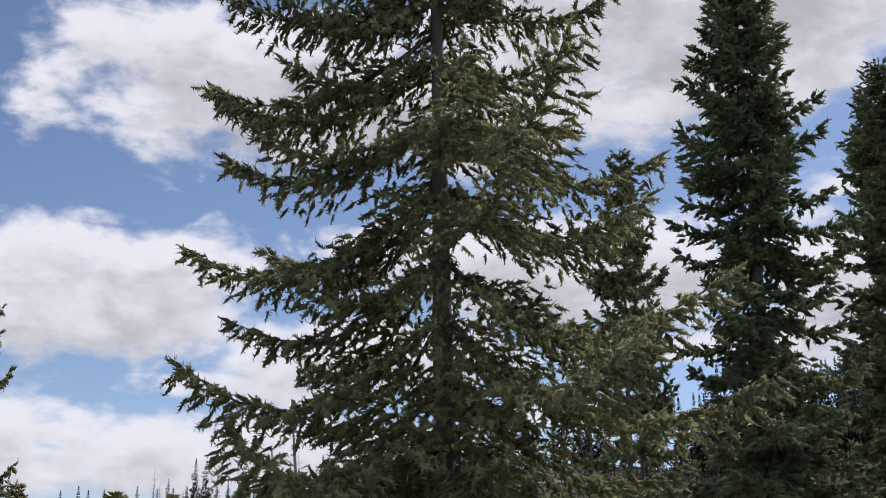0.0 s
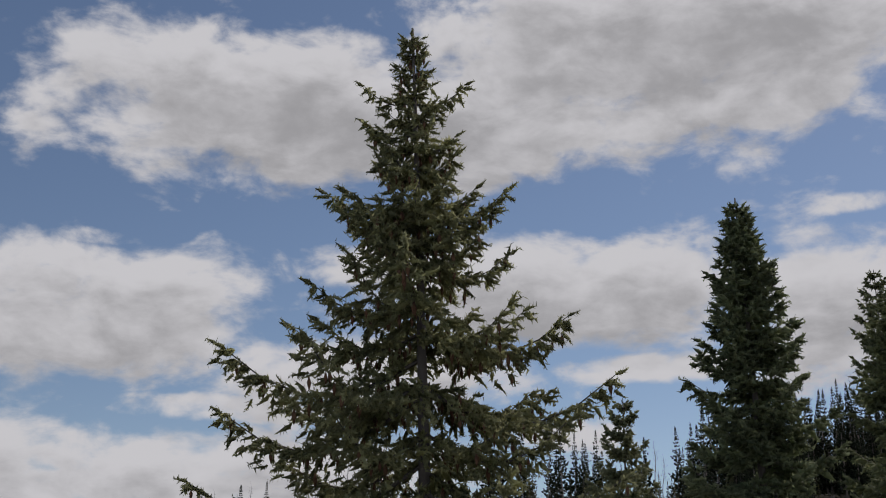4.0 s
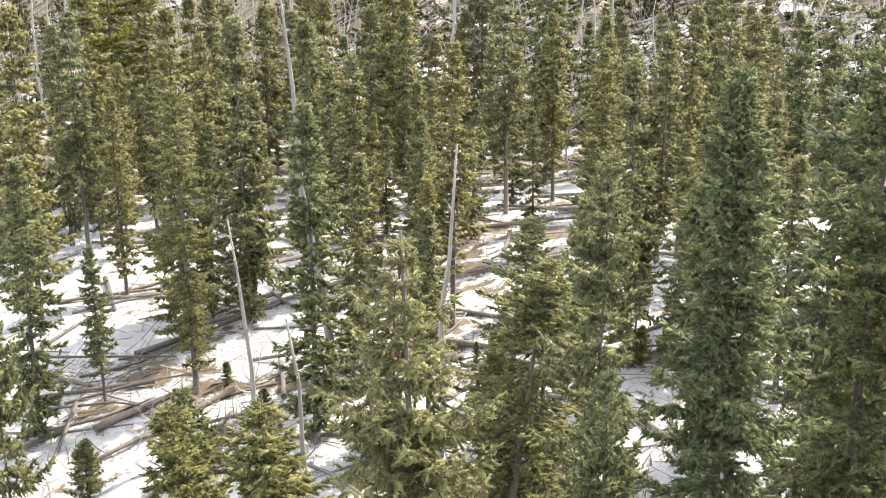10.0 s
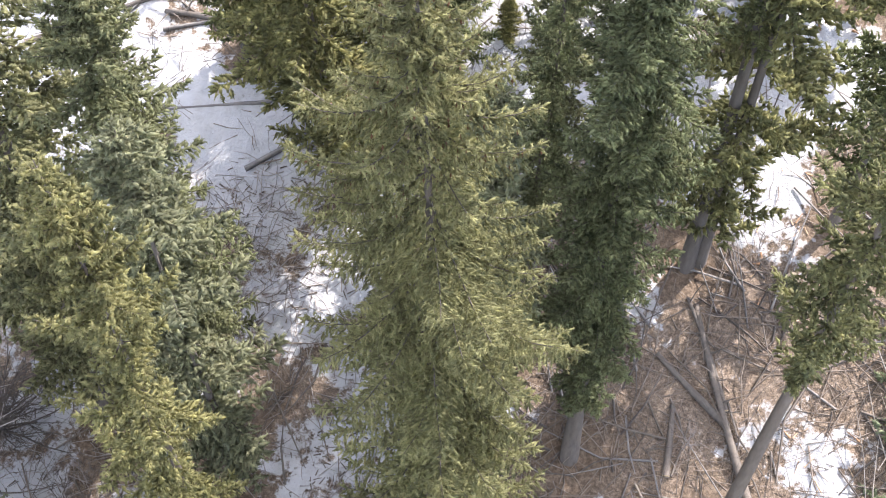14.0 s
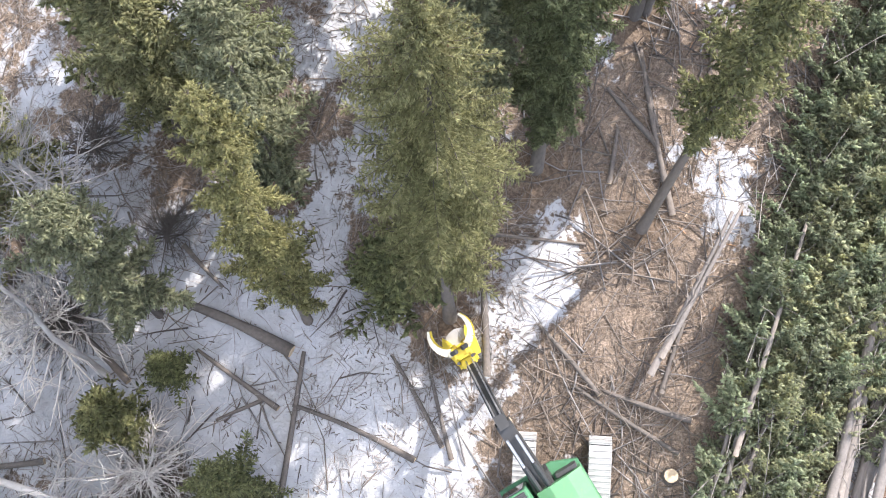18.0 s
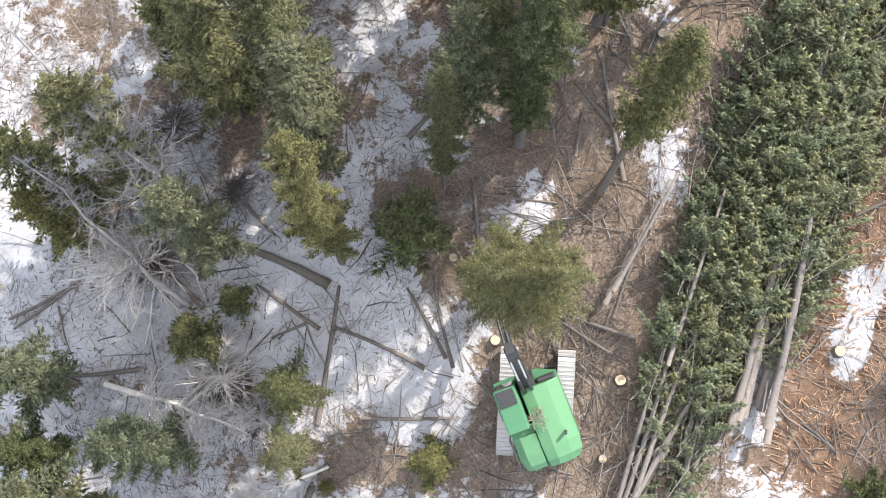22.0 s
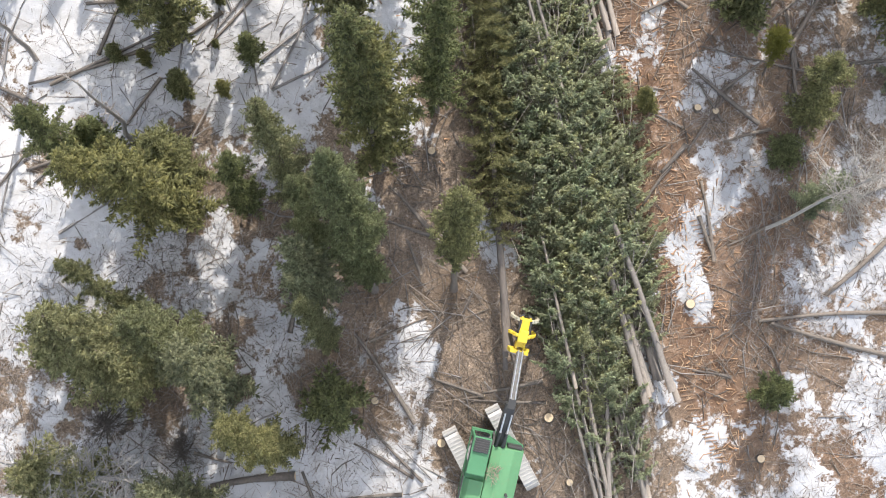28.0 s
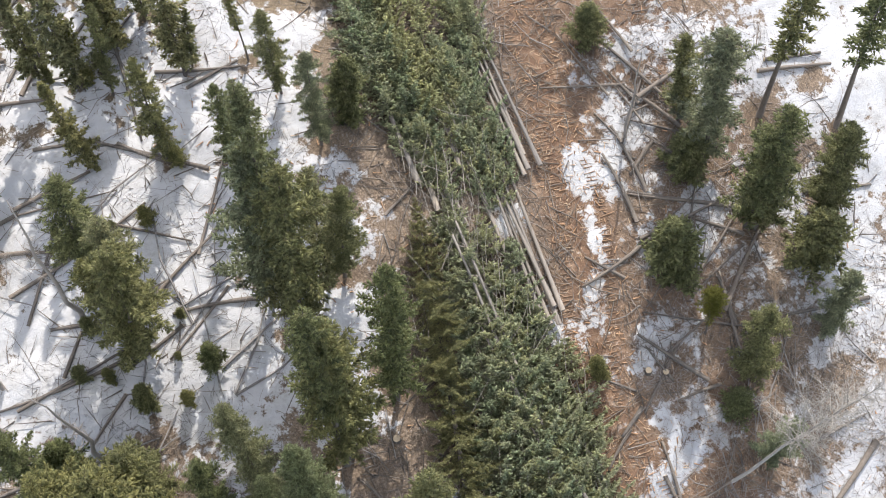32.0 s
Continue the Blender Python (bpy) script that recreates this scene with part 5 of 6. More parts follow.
def bare_spots(rng, n):
    """Ground with little snow: round the machine, under the trees and beside the trail."""
    out = []
    while len(out) < n:
        x, y = rng.uniform(-18, 40, 4000), rng.uniform(-11, 46, 4000)
        ok = (rng.uniform(0, 1, 4000) < np.clip((0.42 - snow_mask(x, y)) * 3, 0.06, 1)) & (value_noise(x, y, 3.0, 91) > 0.4) & (rng.uniform(0, 1, 4000) > trail_mask(x, y) * 0.85)
        out += list(zip(x[ok], y[ok]))
    return np.array(out[:n])


def trail_spots(rng, n):
    out = []
    while len(out) < n:
        x, y = rng.uniform(8, 36, 4000), rng.uniform(-8, 46, 4000)
        ok = rng.uniform(0, 1, 4000) < np.maximum(trail_mask(x, y), 0.12)
        out += list(zip(x[ok], y[ok]))
    return np.array(out[:n])


def flat_spots(rng, n):
    y = 28 + 95 * np.sqrt(rng.uniform(0, 1, n))
    return np.stack([rng.uniform(-0.42, 0.42, n) * y, y], 1)


stick_stuff("brash_twigs", "dry grey-brown twigs and branches strewn on the ground", 13000, cleared_spots, TWIG, (0.2, 1.1), (0.008, 0.02), 1, 0.2)
stick_stuff("brash_sticks", "broken branches lying on the forest floor", 800, cleared_spots, BARK_LOG, (0.8, 3.2), (0.018, 0.05), 2)
stick_stuff("brash_branches", "tangled pale branches left from felling", 3600, bare_spots, TWIG, (0.5, 2.4), (0.010, 0.028), 12, 0.2)
def thicket_spots(rng, n):
    """Patches of low bare brush all over the place."""
    out = []
    while len(out) < n:
        x, y = rng.uniform(-20, 40, 4000), rng.uniform(-11, 46, 4000)
        ok = (value_noise(x, y, 3.4, 95) + rng.normal(size=4000) * 0.05 > 0.58) & (trail_mask(x, y) < 0.3)
        out += list(zip(x[ok], y[ok]))
    return np.array(out[:n])


stick_stuff("low_brush", "thin dark leafless brush standing in patches out of the snow", 9000, thicket_spots, BARK, (0.3, 1.1), (0.006, 0.014), 18, 0.7, True, "brush")


def snowy_spots(rng, n):
    """The snowy ground under the standing trees, denser in drifts of litter, and that beyond the skid trail."""
    out = []
    while len(out) < n:
        x, y = rng.uniform(-22, 37, 4000), rng.uniform(-12, 36, 4000)
        ok = (((x < 3) & (y < 20)) | (x > 13.5 + 0.4 * np.maximum(y, 0))) & (rng.uniform(0, 1, 4000) < np.clip(value_noise(x, y, 2.3, 121) * 2.4 - 0.7, 0.08, 1)) & (trail_mask(x, y) < 0.4)
        out += list(zip(x[ok], y[ok]))
    return np.array(out[:n])


stick_stuff("snow_twigs", "thin grey-brown dead twigs lying on and sticking out of the snow", 13000, snowy_spots, TWIG_GREY, (0.25, 1.3), (0.007, 0.018), 31, 0.35)
stick_stuff("snow_litter", "small dark bits of bark and broken wood scattered over the snow", 13000, snowy_spots, BARK, (0.06, 0.3), (0.012, 0.03), 32, 0.05, False, "forest litter")
stick_stuff("pale_poles", "pale weathered poles and limbs strewn over the cleared ground", 650, bare_spots, BARK_DEAD, (1.0, 3.8), (0.02, 0.05), 17, 0.1)
stick_stuff("dark_brash", "dark fallen branches and bark", 1900, bare_spots, BARK, (0.5, 2.4), (0.015, 0.045), 13, 0.15)
stick_stuff("wood_splinters", "pale splintered wood on the skid trail", 3200, trail_spots, WOOD_SPLINT, (0.06, 0.4), (0.009, 0.03), 3, 0.08, False, "wood splinters")
stick_stuff("torn_bark_and_wood", "orange-brown torn bark and wood chunks along the skid trail", 1200, trail_spots, WOOD_TORN, (0.12, 0.5), (0.02, 0.055), 23, 0.08, False, "wood splinters")


def track_prints():
    """The rungs that the machine's tracks pressed into the soil of the skid trail, in two broken lanes."""
    rng = np.random.default_rng(41)
    y = np.arange(-5.0, 30.0, 0.23)
    y = np.tile(y, 2) + rng.normal(size=2 * len(y)) * 0.025
    side = np.repeat([-1.25, 1.15], len(y) // 2)
    x = np.interp(y, [-12, 0, 5, 10, 13, 18, 27, 40], [14.0, 15.6, 17.6, 18.6, 20.4, 23.8, 28.0, 34.0]) + side + 0.25 * np.sin(y * 0.4 + side)
    keep = value_noise(x, y, 2.2, 131) > 0.42
    x, y = x[keep], y[keep]
    half = rng.uniform(0.22, 0.34, len(x))
    tilt = 0.4 + rng.normal(size=len(x)) * 0.06
    ends = []
    for sign in (-1, 1):
        ex, ey = x + sign * half * np.cos(tilt), y - sign * half * np.sin(tilt)
        ends.append(np.column_stack([ex, ey, land_z(ex, ey) + 0.005]))
    r = rng.uniform(0.035, 0.055, len(x))
    v, f = straight_sticks(ends[0], ends[1], r, r * 0.8)
    tagged(new("track_prints", mesh_of("track_prints", v, f, SOIL_RIDGE, True)), "rungs of churned brown soil pressed up by crawler tracks on the skid trail", "track prints", kind="stuff")


track_prints()
stick_stuff("fallen_trunks_on_flat", "fallen grey trunks criss-crossed on the snowy flat", 200, flat_spots, BARK_LOG, (3, 9), (0.07, 0.14), 4, 0.04, False, "fallen trunks")


def near_flat_spots(rng, n):
    y = rng.uniform(19, 56, n)
    return np.stack([rng.uniform(-0.42, 0.16, n) * (y + 12), y], 1)


stick_stuff("grey_poles_on_flat", "weathered grey poles lying across the snow", 64, near_flat_spots, BARK_DEAD, (2.5, 7), (0.05, 0.10), 25, 0.04, True, "fallen trunks", (12, 26))
stick_stuff("brush_on_flat", "leafless grey-brown brush standing in the snow on the flat", 6000, flat_spots, TWIG_GREY, (0.5, 1.8), (0.012, 0.026), 24, 1.3, True, "brush")


def logs_on_flat():
    rng = np.random.default_rng(14)
    for x, y in flat_spots(rng, 230):
        a, long = rng.uniform(0, 2 * np.pi), rng.uniform(3, 9)
        fallen_log(x, y, x + math.cos(a) * long, y + math.sin(a) * long, rng.uniform(0.08, 0.16), BARK_LOG, 0.5, 0.05, stubs=0, cut=False)


def logs_by_trail():
    rng = np.random.default_rng(15)
    for _ in range(48):
        y = rng.uniform(2, 44)
        x = np.interp(y, [0, 10, 20, 34], [19.5, 22.5, 27.0, 33.0]) + abs(rng.normal()) * 4
        a, long = rng.normal(1.2, 0.9), rng.uniform(2, 7)
        fallen_log(x, y, x + math.cos(a) * long, y + math.sin(a) * long, rng.uniform(0.06, 0.14), BARK_LOG, 0.5, 0.1, label="dark broken log among brush beside the trail", stubs=7, cut=False)


def logs_in_snow():
    rng = np.random.default_rng(16)
    for _ in range(18):
        x, y = rng.uniform(-14, 7), rng.uniform(20, 46)
        a, long = rng.normal(0.35, 0.4) + (2.6 if rng.uniform() < 0.3 else 0), rng.uniform(4, 9)
        fallen_log(x, y, x + math.cos(a) * long, y + math.sin(a) * long, rng.uniform(0.09, 0.16), BARK_LOG, 0.5, 0.04, stubs=8, cut=False)


logs_on_flat()
logs_in_snow()
logs_by_trail()


def hill_slash():
    """Felled trunks that all lie up and down the slope."""
    rng = np.random.default_rng(6)
    xy = hill_spots(rng, 3600)
    xy = xy[value_noise(xy[:, 0], xy[:, 1], 18.0, 57) + rng.normal(size=len(xy)) * 0.08 > 0.42]
    n = len(xy)
    a = np.radians(rng.normal(52, 16, n))
    e = xy + np.stack([np.cos(a), np.sin(a)], 1) * rng.uniform(4, 12, n)[:, None]
    p = np.column_stack([xy, land_z(*xy.T) + 0.25])
    q = np.column_stack([e, land_z(*e.T) + 0.5])
    tagged(new("felled_trunks_on_hill", mesh_of("felled_trunks_on_hill", *straight_sticks(p, q, 0.17, 0.08, 4), BARK_DEAD, True)), "pale felled trunks strewn down the hillside", "felled trunks", kind="stuff")
    kinds = [twig(rng, 1.3, 0.3, 3) for _ in range(6)]
    xy = hill_spots(rng, 46000)
    xy = xy[value_noise(xy[:, 0], xy[:, 1], 20.0, 55) + rng.normal(size=len(xy)) * 0.1 > 0.40]
    n = len(xy)
    at = np.column_stack([xy, land_z(*xy.T) + 0.15])
    way = np.column_stack([rng.normal(size=(n, 2)), 0.5 * rng.uniform(size=n)])
    size = rng.uniform(0.6, 1.5, n)
    tagged(new("green_slash_on_hill", mesh_of("green_slash_on_hill", *place_twigs(kinds, twig_faces(3), at, way, size, rng), NEEDLES_SLASH)), "green and brown felling slash over the hillside", "slash", kind="stuff")
    xy = hill_spots(rng, 7000)
    n = len(xy)
    long = rng.uniform(1.0, 4.0, n) * np.where(xy[:, 1] < 200, 1.6, 1.0)
    p = np.column_stack([xy, land_z(*xy.T)])
    q = p + np.column_stack([rng.normal(size=(n, 2)) * 0.3, np.ones(n)]) * long[:, None]
    tagged(new("grey_brush_on_hill", mesh_of("grey_brush_on_hill", *straight_sticks(p, q, 0.05, 0.012), TWIG_GREY, True)), "leafless grey brush covering the hillside", "brush", kind="stuff")


hill_slash()

# bare stems that lie on top of the pile
for x1, y1, x2, y2, r, up in ((6.32, -6.25, 9.9, 4.5, 0.125, 0.75), (6.84, -6.25, 10.55, 3.7, 0.135, 0.8), (11.75, -0.45, 14.9, 11.4, 0.19, 0.95),
                              (12.1, -0.3, 15.1, 10.8, 0.15, 0.75), (13.13, -0.65, 15.7, 14.6, 0.17, 1.1), (7.1, 5.1, 9.75, 9.7, 0.10, 0.7), (6.75, 4.6, 9.45, 9.55, 0.11, 0.6),
                              (9.2, 2.0, 11.6, 9.0, 0.10, 1.15), (16.0, 14.0, 18.2, 22.0, 0.11, 1.2), (15.0, 12.5, 17.6, 21.5, 0.12, 1.25), (14.2, 7.5, 15.9, 17.0, 0.1, 1.2)):
    fallen_log(x1, y1, x2, y2, r, BARK_STEM, 0.55, up, "felled_log", "long pale grey limbed log lying on the pile", 16)


def shrubs():
    rng = np.random.default_rng(9)
    for _ in range(150):
        x, y = rng.uniform(-17, 38), rng.uniform(-9, 46)
        if 5 < x < 16 + y * 0.3 and -8 < y < 30 and x > 4 + y * 0.3:
            continue
        bare("shrub", x, y, rng.uniform(0.7, 1.7), rng.normal() * 0.3, rng.normal() * 0.3, rng.uniform(0, 360), int(rng.integers(0, 3)))
    for _ in range(60):
        y = rng.uniform(105, 190)
        bare("shrub", rng.uniform(-0.4, 0.4) * y, y, rng.uniform(3, 6), 0, 0, rng.uniform(0, 360), int(rng.integers(0, 3)))


shrubs()


# ---- the feller buncher ----
def box(bm, x0, x1, y0, y1, z0, z1, bevel=0.0, taper=None):
    r = bmesh.ops.create_cube(bm, size=1.0)
    vs = r["verts"]
    for v in vs:
        v.co = Vector(((x0 + x1) / 2 + v.co.x * (x1 - x0), (y0 + y1) / 2 + v.co.y * (y1 - y0), (z0 + z1) / 2 + v.co.z * (z1 - z0)))
    if taper:
        taper(vs)
    if bevel:
        es = list({e for v in vs for e in v.link_edges})
        bmesh.ops.bevel(bm, geom=es, offset=bevel, segments=2, affect="EDGES", profile=0.6)
    return vs


def prism(bm, outline, y0, y1, axis="x"):
    """A slab with the given outline in (y, z), from x = y0 to x = y1; or in (x, y), from z to z."""
    if axis == "x":
        a = [bm.verts.new((y0, p, q)) for p, q in outline]
        b = [bm.verts.new((y1, p, q)) for p, q in outline]
    else:
        a = [bm.verts.new((p, q, y0)) for p, q in outline]
        b = [bm.verts.new((p, q, y1)) for p, q in outline]
    n = len(outline)
    bm.faces.new(a[::-1])
    bm.faces.new(b)
    for i in range(n):
        bm.faces.new((a[i], a[(i + 1) % n], b[(i + 1) % n], b[i]))
    bmesh.ops.recalc_face_normals(bm, faces=bm.faces)


def rod(bm, p, q, r, sides=8):
    p, q = Vector(p), Vector(q)
    m = Matrix.Translation((p + q) / 2) @ Vector((0, 0, 1)).rotation_difference(q - p).to_matrix().to_4x4()
    bmesh.ops.create_cone(bm, cap_ends=True, segments=sides, radius1=r, radius2=r, depth=(q - p).length, matrix=m)


def build_buncher():
    thing = tagged(new("feller_buncher"), "green tracked feller buncher with dark boom and yellow felling head", "forestry machine")
    # tracks
    shoe_me = None
    for side in (-1.2, 1.2):
        bm = bmesh.new()
        pts = [(-1.75, 0.06), (1.75, 0.06), (2.15, 0.26), (2.22, 0.5), (2.1, 0.74), (1.8, 0.84), (-1.8, 0.84), (-2.1, 0.74), (-2.22, 0.5), (-2.15, 0.26)]
        prism(bm, pts, side - 0.29, side + 0.29)
        track = part("track", bm, BLACK_PAINT, thing, "steel crawler track")
        if shoe_me is None:
            bm = bmesh.new()
            box(bm, -0.36, 0.36, -0.095, 0.095, 0.0, 0.04, 0.008)
            box(bm, -0.36, 0.36, -0.085, -0.06, 0.04, 0.085)
            box(bm, -0.36, 0.36, 0.03, 0.055, 0.04, 0.06)
            shoe_me = bpy.data.meshes.new("track_shoe")
            bm.to_mesh(shoe_me)
            bm.free()
            shoe_me.materials.append(STEEL)
        # shoes all round the loop
        loop = pts + [pts[0]]
        seg = [math.dist(loop[i], loop[i + 1]) for i in range(len(pts))]
        total, d, n = sum(seg), 0.0, 52
        for k in range(n):
            d = total * k / n
            i = 0
            while d > seg[i]:
                d -= seg[i]
                i += 1
            f = d / seg[i]
            y, z = (loop[i][c] + (loop[i + 1][c] - loop[i][c]) * f for c in (0, 1))
            ang = math.degrees(math.atan2(loop[i + 1][1] - loop[i][1], loop[i + 1][0] - loop[i][0]))
            shoe = child("track_shoe", shoe_me, track)
            shoe.matrix_basis = pose(side, y, z, ang + 180)
    bm = bmesh.new()
    box(bm, -0.95, 0.95, -1.1, 1.1, 0.35, 0.8, 0.05)
    bmesh.ops.create_cone(bm, cap_ends=True, segments=24, radius1=0.75, radius2=0.7, depth=0.3, matrix=pose(0, 0, 0.92))
    part("undercarriage_frame", bm, BLACK_PAINT, thing)

    # upper works: turn about the middle
    upper = new("upper_works")
    upper.parent = thing
    bm = bmesh.new()
    prism(bm, [(-1.32, 1.45), (-1.32, -1.7), (-1.05, -2.15), (0.0, -2.35), (1.05, -2.15), (1.32, -1.7), (1.32, 1.1), (0.5, 1.45)], 1.08, 1.42, "z")
    part("deck", bm, GREEN_PAINT, upper)

    def hood(section, stations):
        """A closed shell lofted along y: section in (x, z); stations: y, middle x, width factor, how far the top sinks."""
        bm = bmesh.new()
        rings = [[bm.verts.new((mid + (x - mid) * wide, y, max(1.42, z - sink) if z > 1.43 else z)) for x, z in section] for y, mid, wide, sink in stations]
        n = len(section)
        for r, q in zip(rings, rings[1:]):
            for i in range(n):
                bm.faces.new((r[i], r[(i + 1) % n], q[(i + 1) % n], q[i]))
        bm.faces.new(rings[0])
        bm.faces.new(rings[-1][::-1])
        bmesh.ops.recalc_face_normals(bm, faces=bm.faces)
        bmesh.ops.bevel(bm, geom=list(bm.edges), offset=0.025, segments=2, affect="EDGES", profile=0.6)
        return bm

    part("engine_hood", hood([(-0.27, 1.42), (-0.27, 2.46), (0.2, 2.58), (0.82, 2.46), (1.31, 2.12), (1.31, 1.42)],
                             [(0.95, 0.4, 1.0, 0.06), (0.2, 0.4, 1.0, 0.0), (-1.55, 0.35, 1.0, 0.0), (-2.1, 0.2, 0.94, 0.08), (-2.42, 0.1, 0.8, 0.3)]), GREEN_FADED, upper, "sun-faded green engine hood with sloping side")
    part("rear_hood", hood([(-1.32, 1.42), (-1.32, 2.12), (-1.0, 2.36), (-0.3, 2.4), (-0.3, 1.42)],
                           [(-0.85, -0.7, 1.0, 0.0), (-1.7, -0.7, 1.0, 0.0), (-2.12, -0.55, 0.93, 0.08), (-2.36, -0.45, 0.82, 0.28)]), GREEN_FADED, upper, "green rear hood beside the engine cover")
    bm = bmesh.new()
    box(bm, -1.28, -0.3, -0.86, -0.5, 1.42, 2.2, 0.02)
    part("service_step", bm, GREEN_PAINT, upper, "lower green step behind the cab")
    bm = bmesh.new()
    box(bm, 0.5, 1.22, 0.98, 1.12, 1.44, 2.1, 0.02)
    part("tank_front_panel", bm, BLACK_PAINT, upper, "dark recessed panel in front of the tank")
    bm = bmesh.new()
    prism(bm, [(-1.15, -1.75), (-0.9, -2.2), (0.0, -2.4), (0.9, -2.2), (1.15, -1.75)], 1.2, 2.05, "z")
    part("counterweight", bm, GREEN_PAINT, upper)
    bm = bmesh.new()
    box(bm, -1.3, -0.4, -0.5, 1.35, 1.42, 3.05, 0.06)
    cab = part("cab", bm, GREEN_PAINT, upper, "green operator cab")
    bm = bmesh.new()
    box(bm, -1.2, -0.5, 0.62, 1.3, 3.06, 3.12, 0.02)
    box(bm, -1.22, -0.48, 1.352, 1.40, 1.7, 2.95, 0.015)
    box(bm, -1.34, -1.302, 0.1, 1.2, 2.0, 2.9, 0.01)
    part("cab_glass", bm, GLASS, upper, "dark tinted cab window")
    bm = bmesh.new()
    for k in range(6):
        box(bm, -1.24, -0.46, 0.66 + 0.115 * k, 0.69 + 0.115 * k, 3.13, 3.16)
    part("roof_guard", bm, BLACK_PAINT, upper, "dark guard bars over the roof window")
    bm = bmesh.new()
    for a, b in (((-1.36, -2.0, 1.4), (-1.36, -2.0, 2.9)), ((-1.36, -0.7, 1.4), (-1.36, -0.7, 2.9)), ((-1.36, -1.35, 1.4), (-1.36, -1.35, 2.9)),
                 ((-1.36, -2.0, 2.9), (-1.36, -0.7, 2.9)), ((-1.36, -2.0, 2.5), (-1.36, -0.7, 2.5))):
        rod(bm, a, b, 0.022)
    part("handrail", bm, BLACK_PAINT, upper, "thin black handrail")
    bm = bmesh.new()
    rod(bm, (0.85, -1.2, 2.4), (0.85, -1.2, 2.85), 0.07, 12)
    part("exhaust_pipe", bm, BLACK_PAINT, upper, "rusty exhaust pipe")
    bm = bmesh.new()
    prism(bm, [(0.1, 1.42), (1.5, 1.42), (1.35, 2.0), (0.95, 2.15), (0.3, 2.15)], -0.3, -0.2)
    prism(bm, [(0.1, 1.42), (1.5, 1.42), (1.35, 2.0), (0.95, 2.15), (0.3, 2.15)], 0.28, 0.38)
    part("boom_mount", bm, BLACK_PAINT, upper)
    bm = bmesh.new()
    rng = random.Random(4)
    for _ in range(40):
        x, y = rng.uniform(-0.3, 0.3), rng.gauss(-0.3, 0.18)
        a = rng.uniform(0, 6.3)
        rod(bm, (x, y, 2.66), (x + 0.3 * math.cos(a), y + 0.3 * math.sin(a), 2.68 + rng.uniform(0, 0.12)), 0.012, 3)
    part("twig_litter", bm, TWIG, upper, "twigs caught on the hood")

    # boom: along +y from its pivot
    boom = new("boom")
    boom.parent = thing
    bm = bmesh.new()
    prism(bm, [(-0.15, -0.18), (0.9, -0.32), (2.0, -0.25), (2.95, -0.12), (2.95, 0.12), (1.9, 0.32), (0.8, 0.3), (-0.15, 0.15)], -0.24, 0.24)
    part("boom_arm", bm, BLACK_PAINT, boom)
    bm = bmesh.new()
    rod(bm, (-0.16, 0.1, 0.38), (-0.16, 1.5, 0.5), 0.085)
    rod(bm, (0.16, 0.1, 0.38), (0.16, 1.5, 0.5), 0.085)
    part("boom_cylinder", bm, BLACK_PAINT, boom)
    bm = bmesh.new()
    rod(bm, (-0.16, 1.5, 0.5), (-0.16, 2.5, 0.3), 0.045)
    rod(bm, (0.16, 1.5, 0.5), (0.16, 2.5, 0.3), 0.045)
    part("cylinder_rod", bm, CHROME, boom, "bright cylinder rod")
    stick = new("stick")
    stick.parent = thing
    bm = bmesh.new()
    prism(bm, [(-0.3, 0.05), (0.1, 0.26), (1.2, 0.2), (2.6, 0.1), (2.6, -0.1), (1.2, -0.14), (0.0, -0.2)], -0.17, 0.17)
    part("stick_arm", bm, BLACK_PAINT, stick)
    bm = bmesh.new()
    for s in (-0.1, 0.1):
        for k in range(3):
            rod(bm, (s, 0.1 + 0.85 * k, 0.30 - 0.04 * k), (s, 0.95 + 0.85 * k, 0.26 - 0.04 * k), 0.03, 6)
    part("hydraulic_hoses", bm, CHROME, stick, "pale hydraulic lines on the stick")

    # felling head: z along the held stem, y towards it
    head = new("felling_head")
    head.parent = thing
    bm = bmesh.new()
    for x in (-0.23, 0.15):
        prism(bm, [(-0.34, -0.4), (0.14, -0.42), (0.24, -0.1), (0.1, 0.35), (0.2, 0.75), (0.12, 1.18), (-0.22, 1.2), (-0.36, 0.5)], x, x + 0.08)
    box(bm, -0.17, 0.17, -0.3, -0.12, -0.3, 1.1, 0.03)
    box(bm, -0.3, 0.3, -0.26, 0.04, 0.92, 1.12, 0.04)
    part("head_frame", bm, YELLOW_PAINT, head)
    bm = bmesh.new()
    box(bm, -0.24, 0.24, -0.62, -0.32, 0.0, 0.6, 0.05)
    rod(bm, (-0.34, -0.48, 0.3), (0.34, -0.48, 0.3), 0.09, 12)
    part("wrist_bracket", bm, YELLOW_PAINT, head, "yellow wrist bracket with a dark pin")
    bm = bmesh.new()
    prism(bm, [(-0.44, -0.42), (-0.5, -0.1), (-0.56, 0.35), (-0.42, 0.62), (-0.3, 0.42), (-0.22, 0.18), (0.22, 0.18), (0.3, 0.42), (0.42, 0.62), (0.56, 0.35), (0.5, -0.1), (0.44, -0.42)], -0.6, -0.42, "z")
    part("saw_housing", bm, YELLOW_PAINT, head, "forked yellow saw housing with worn edges")
    bm = bmesh.new()
    bmesh.ops.create_cone(bm, cap_ends=True, segments=36, radius1=0.55, radius2=0.55, depth=0.04, matrix=pose(0, 0.12, -0.64))
    part("saw_disc", bm, STEEL, head, "worn grey saw disc")
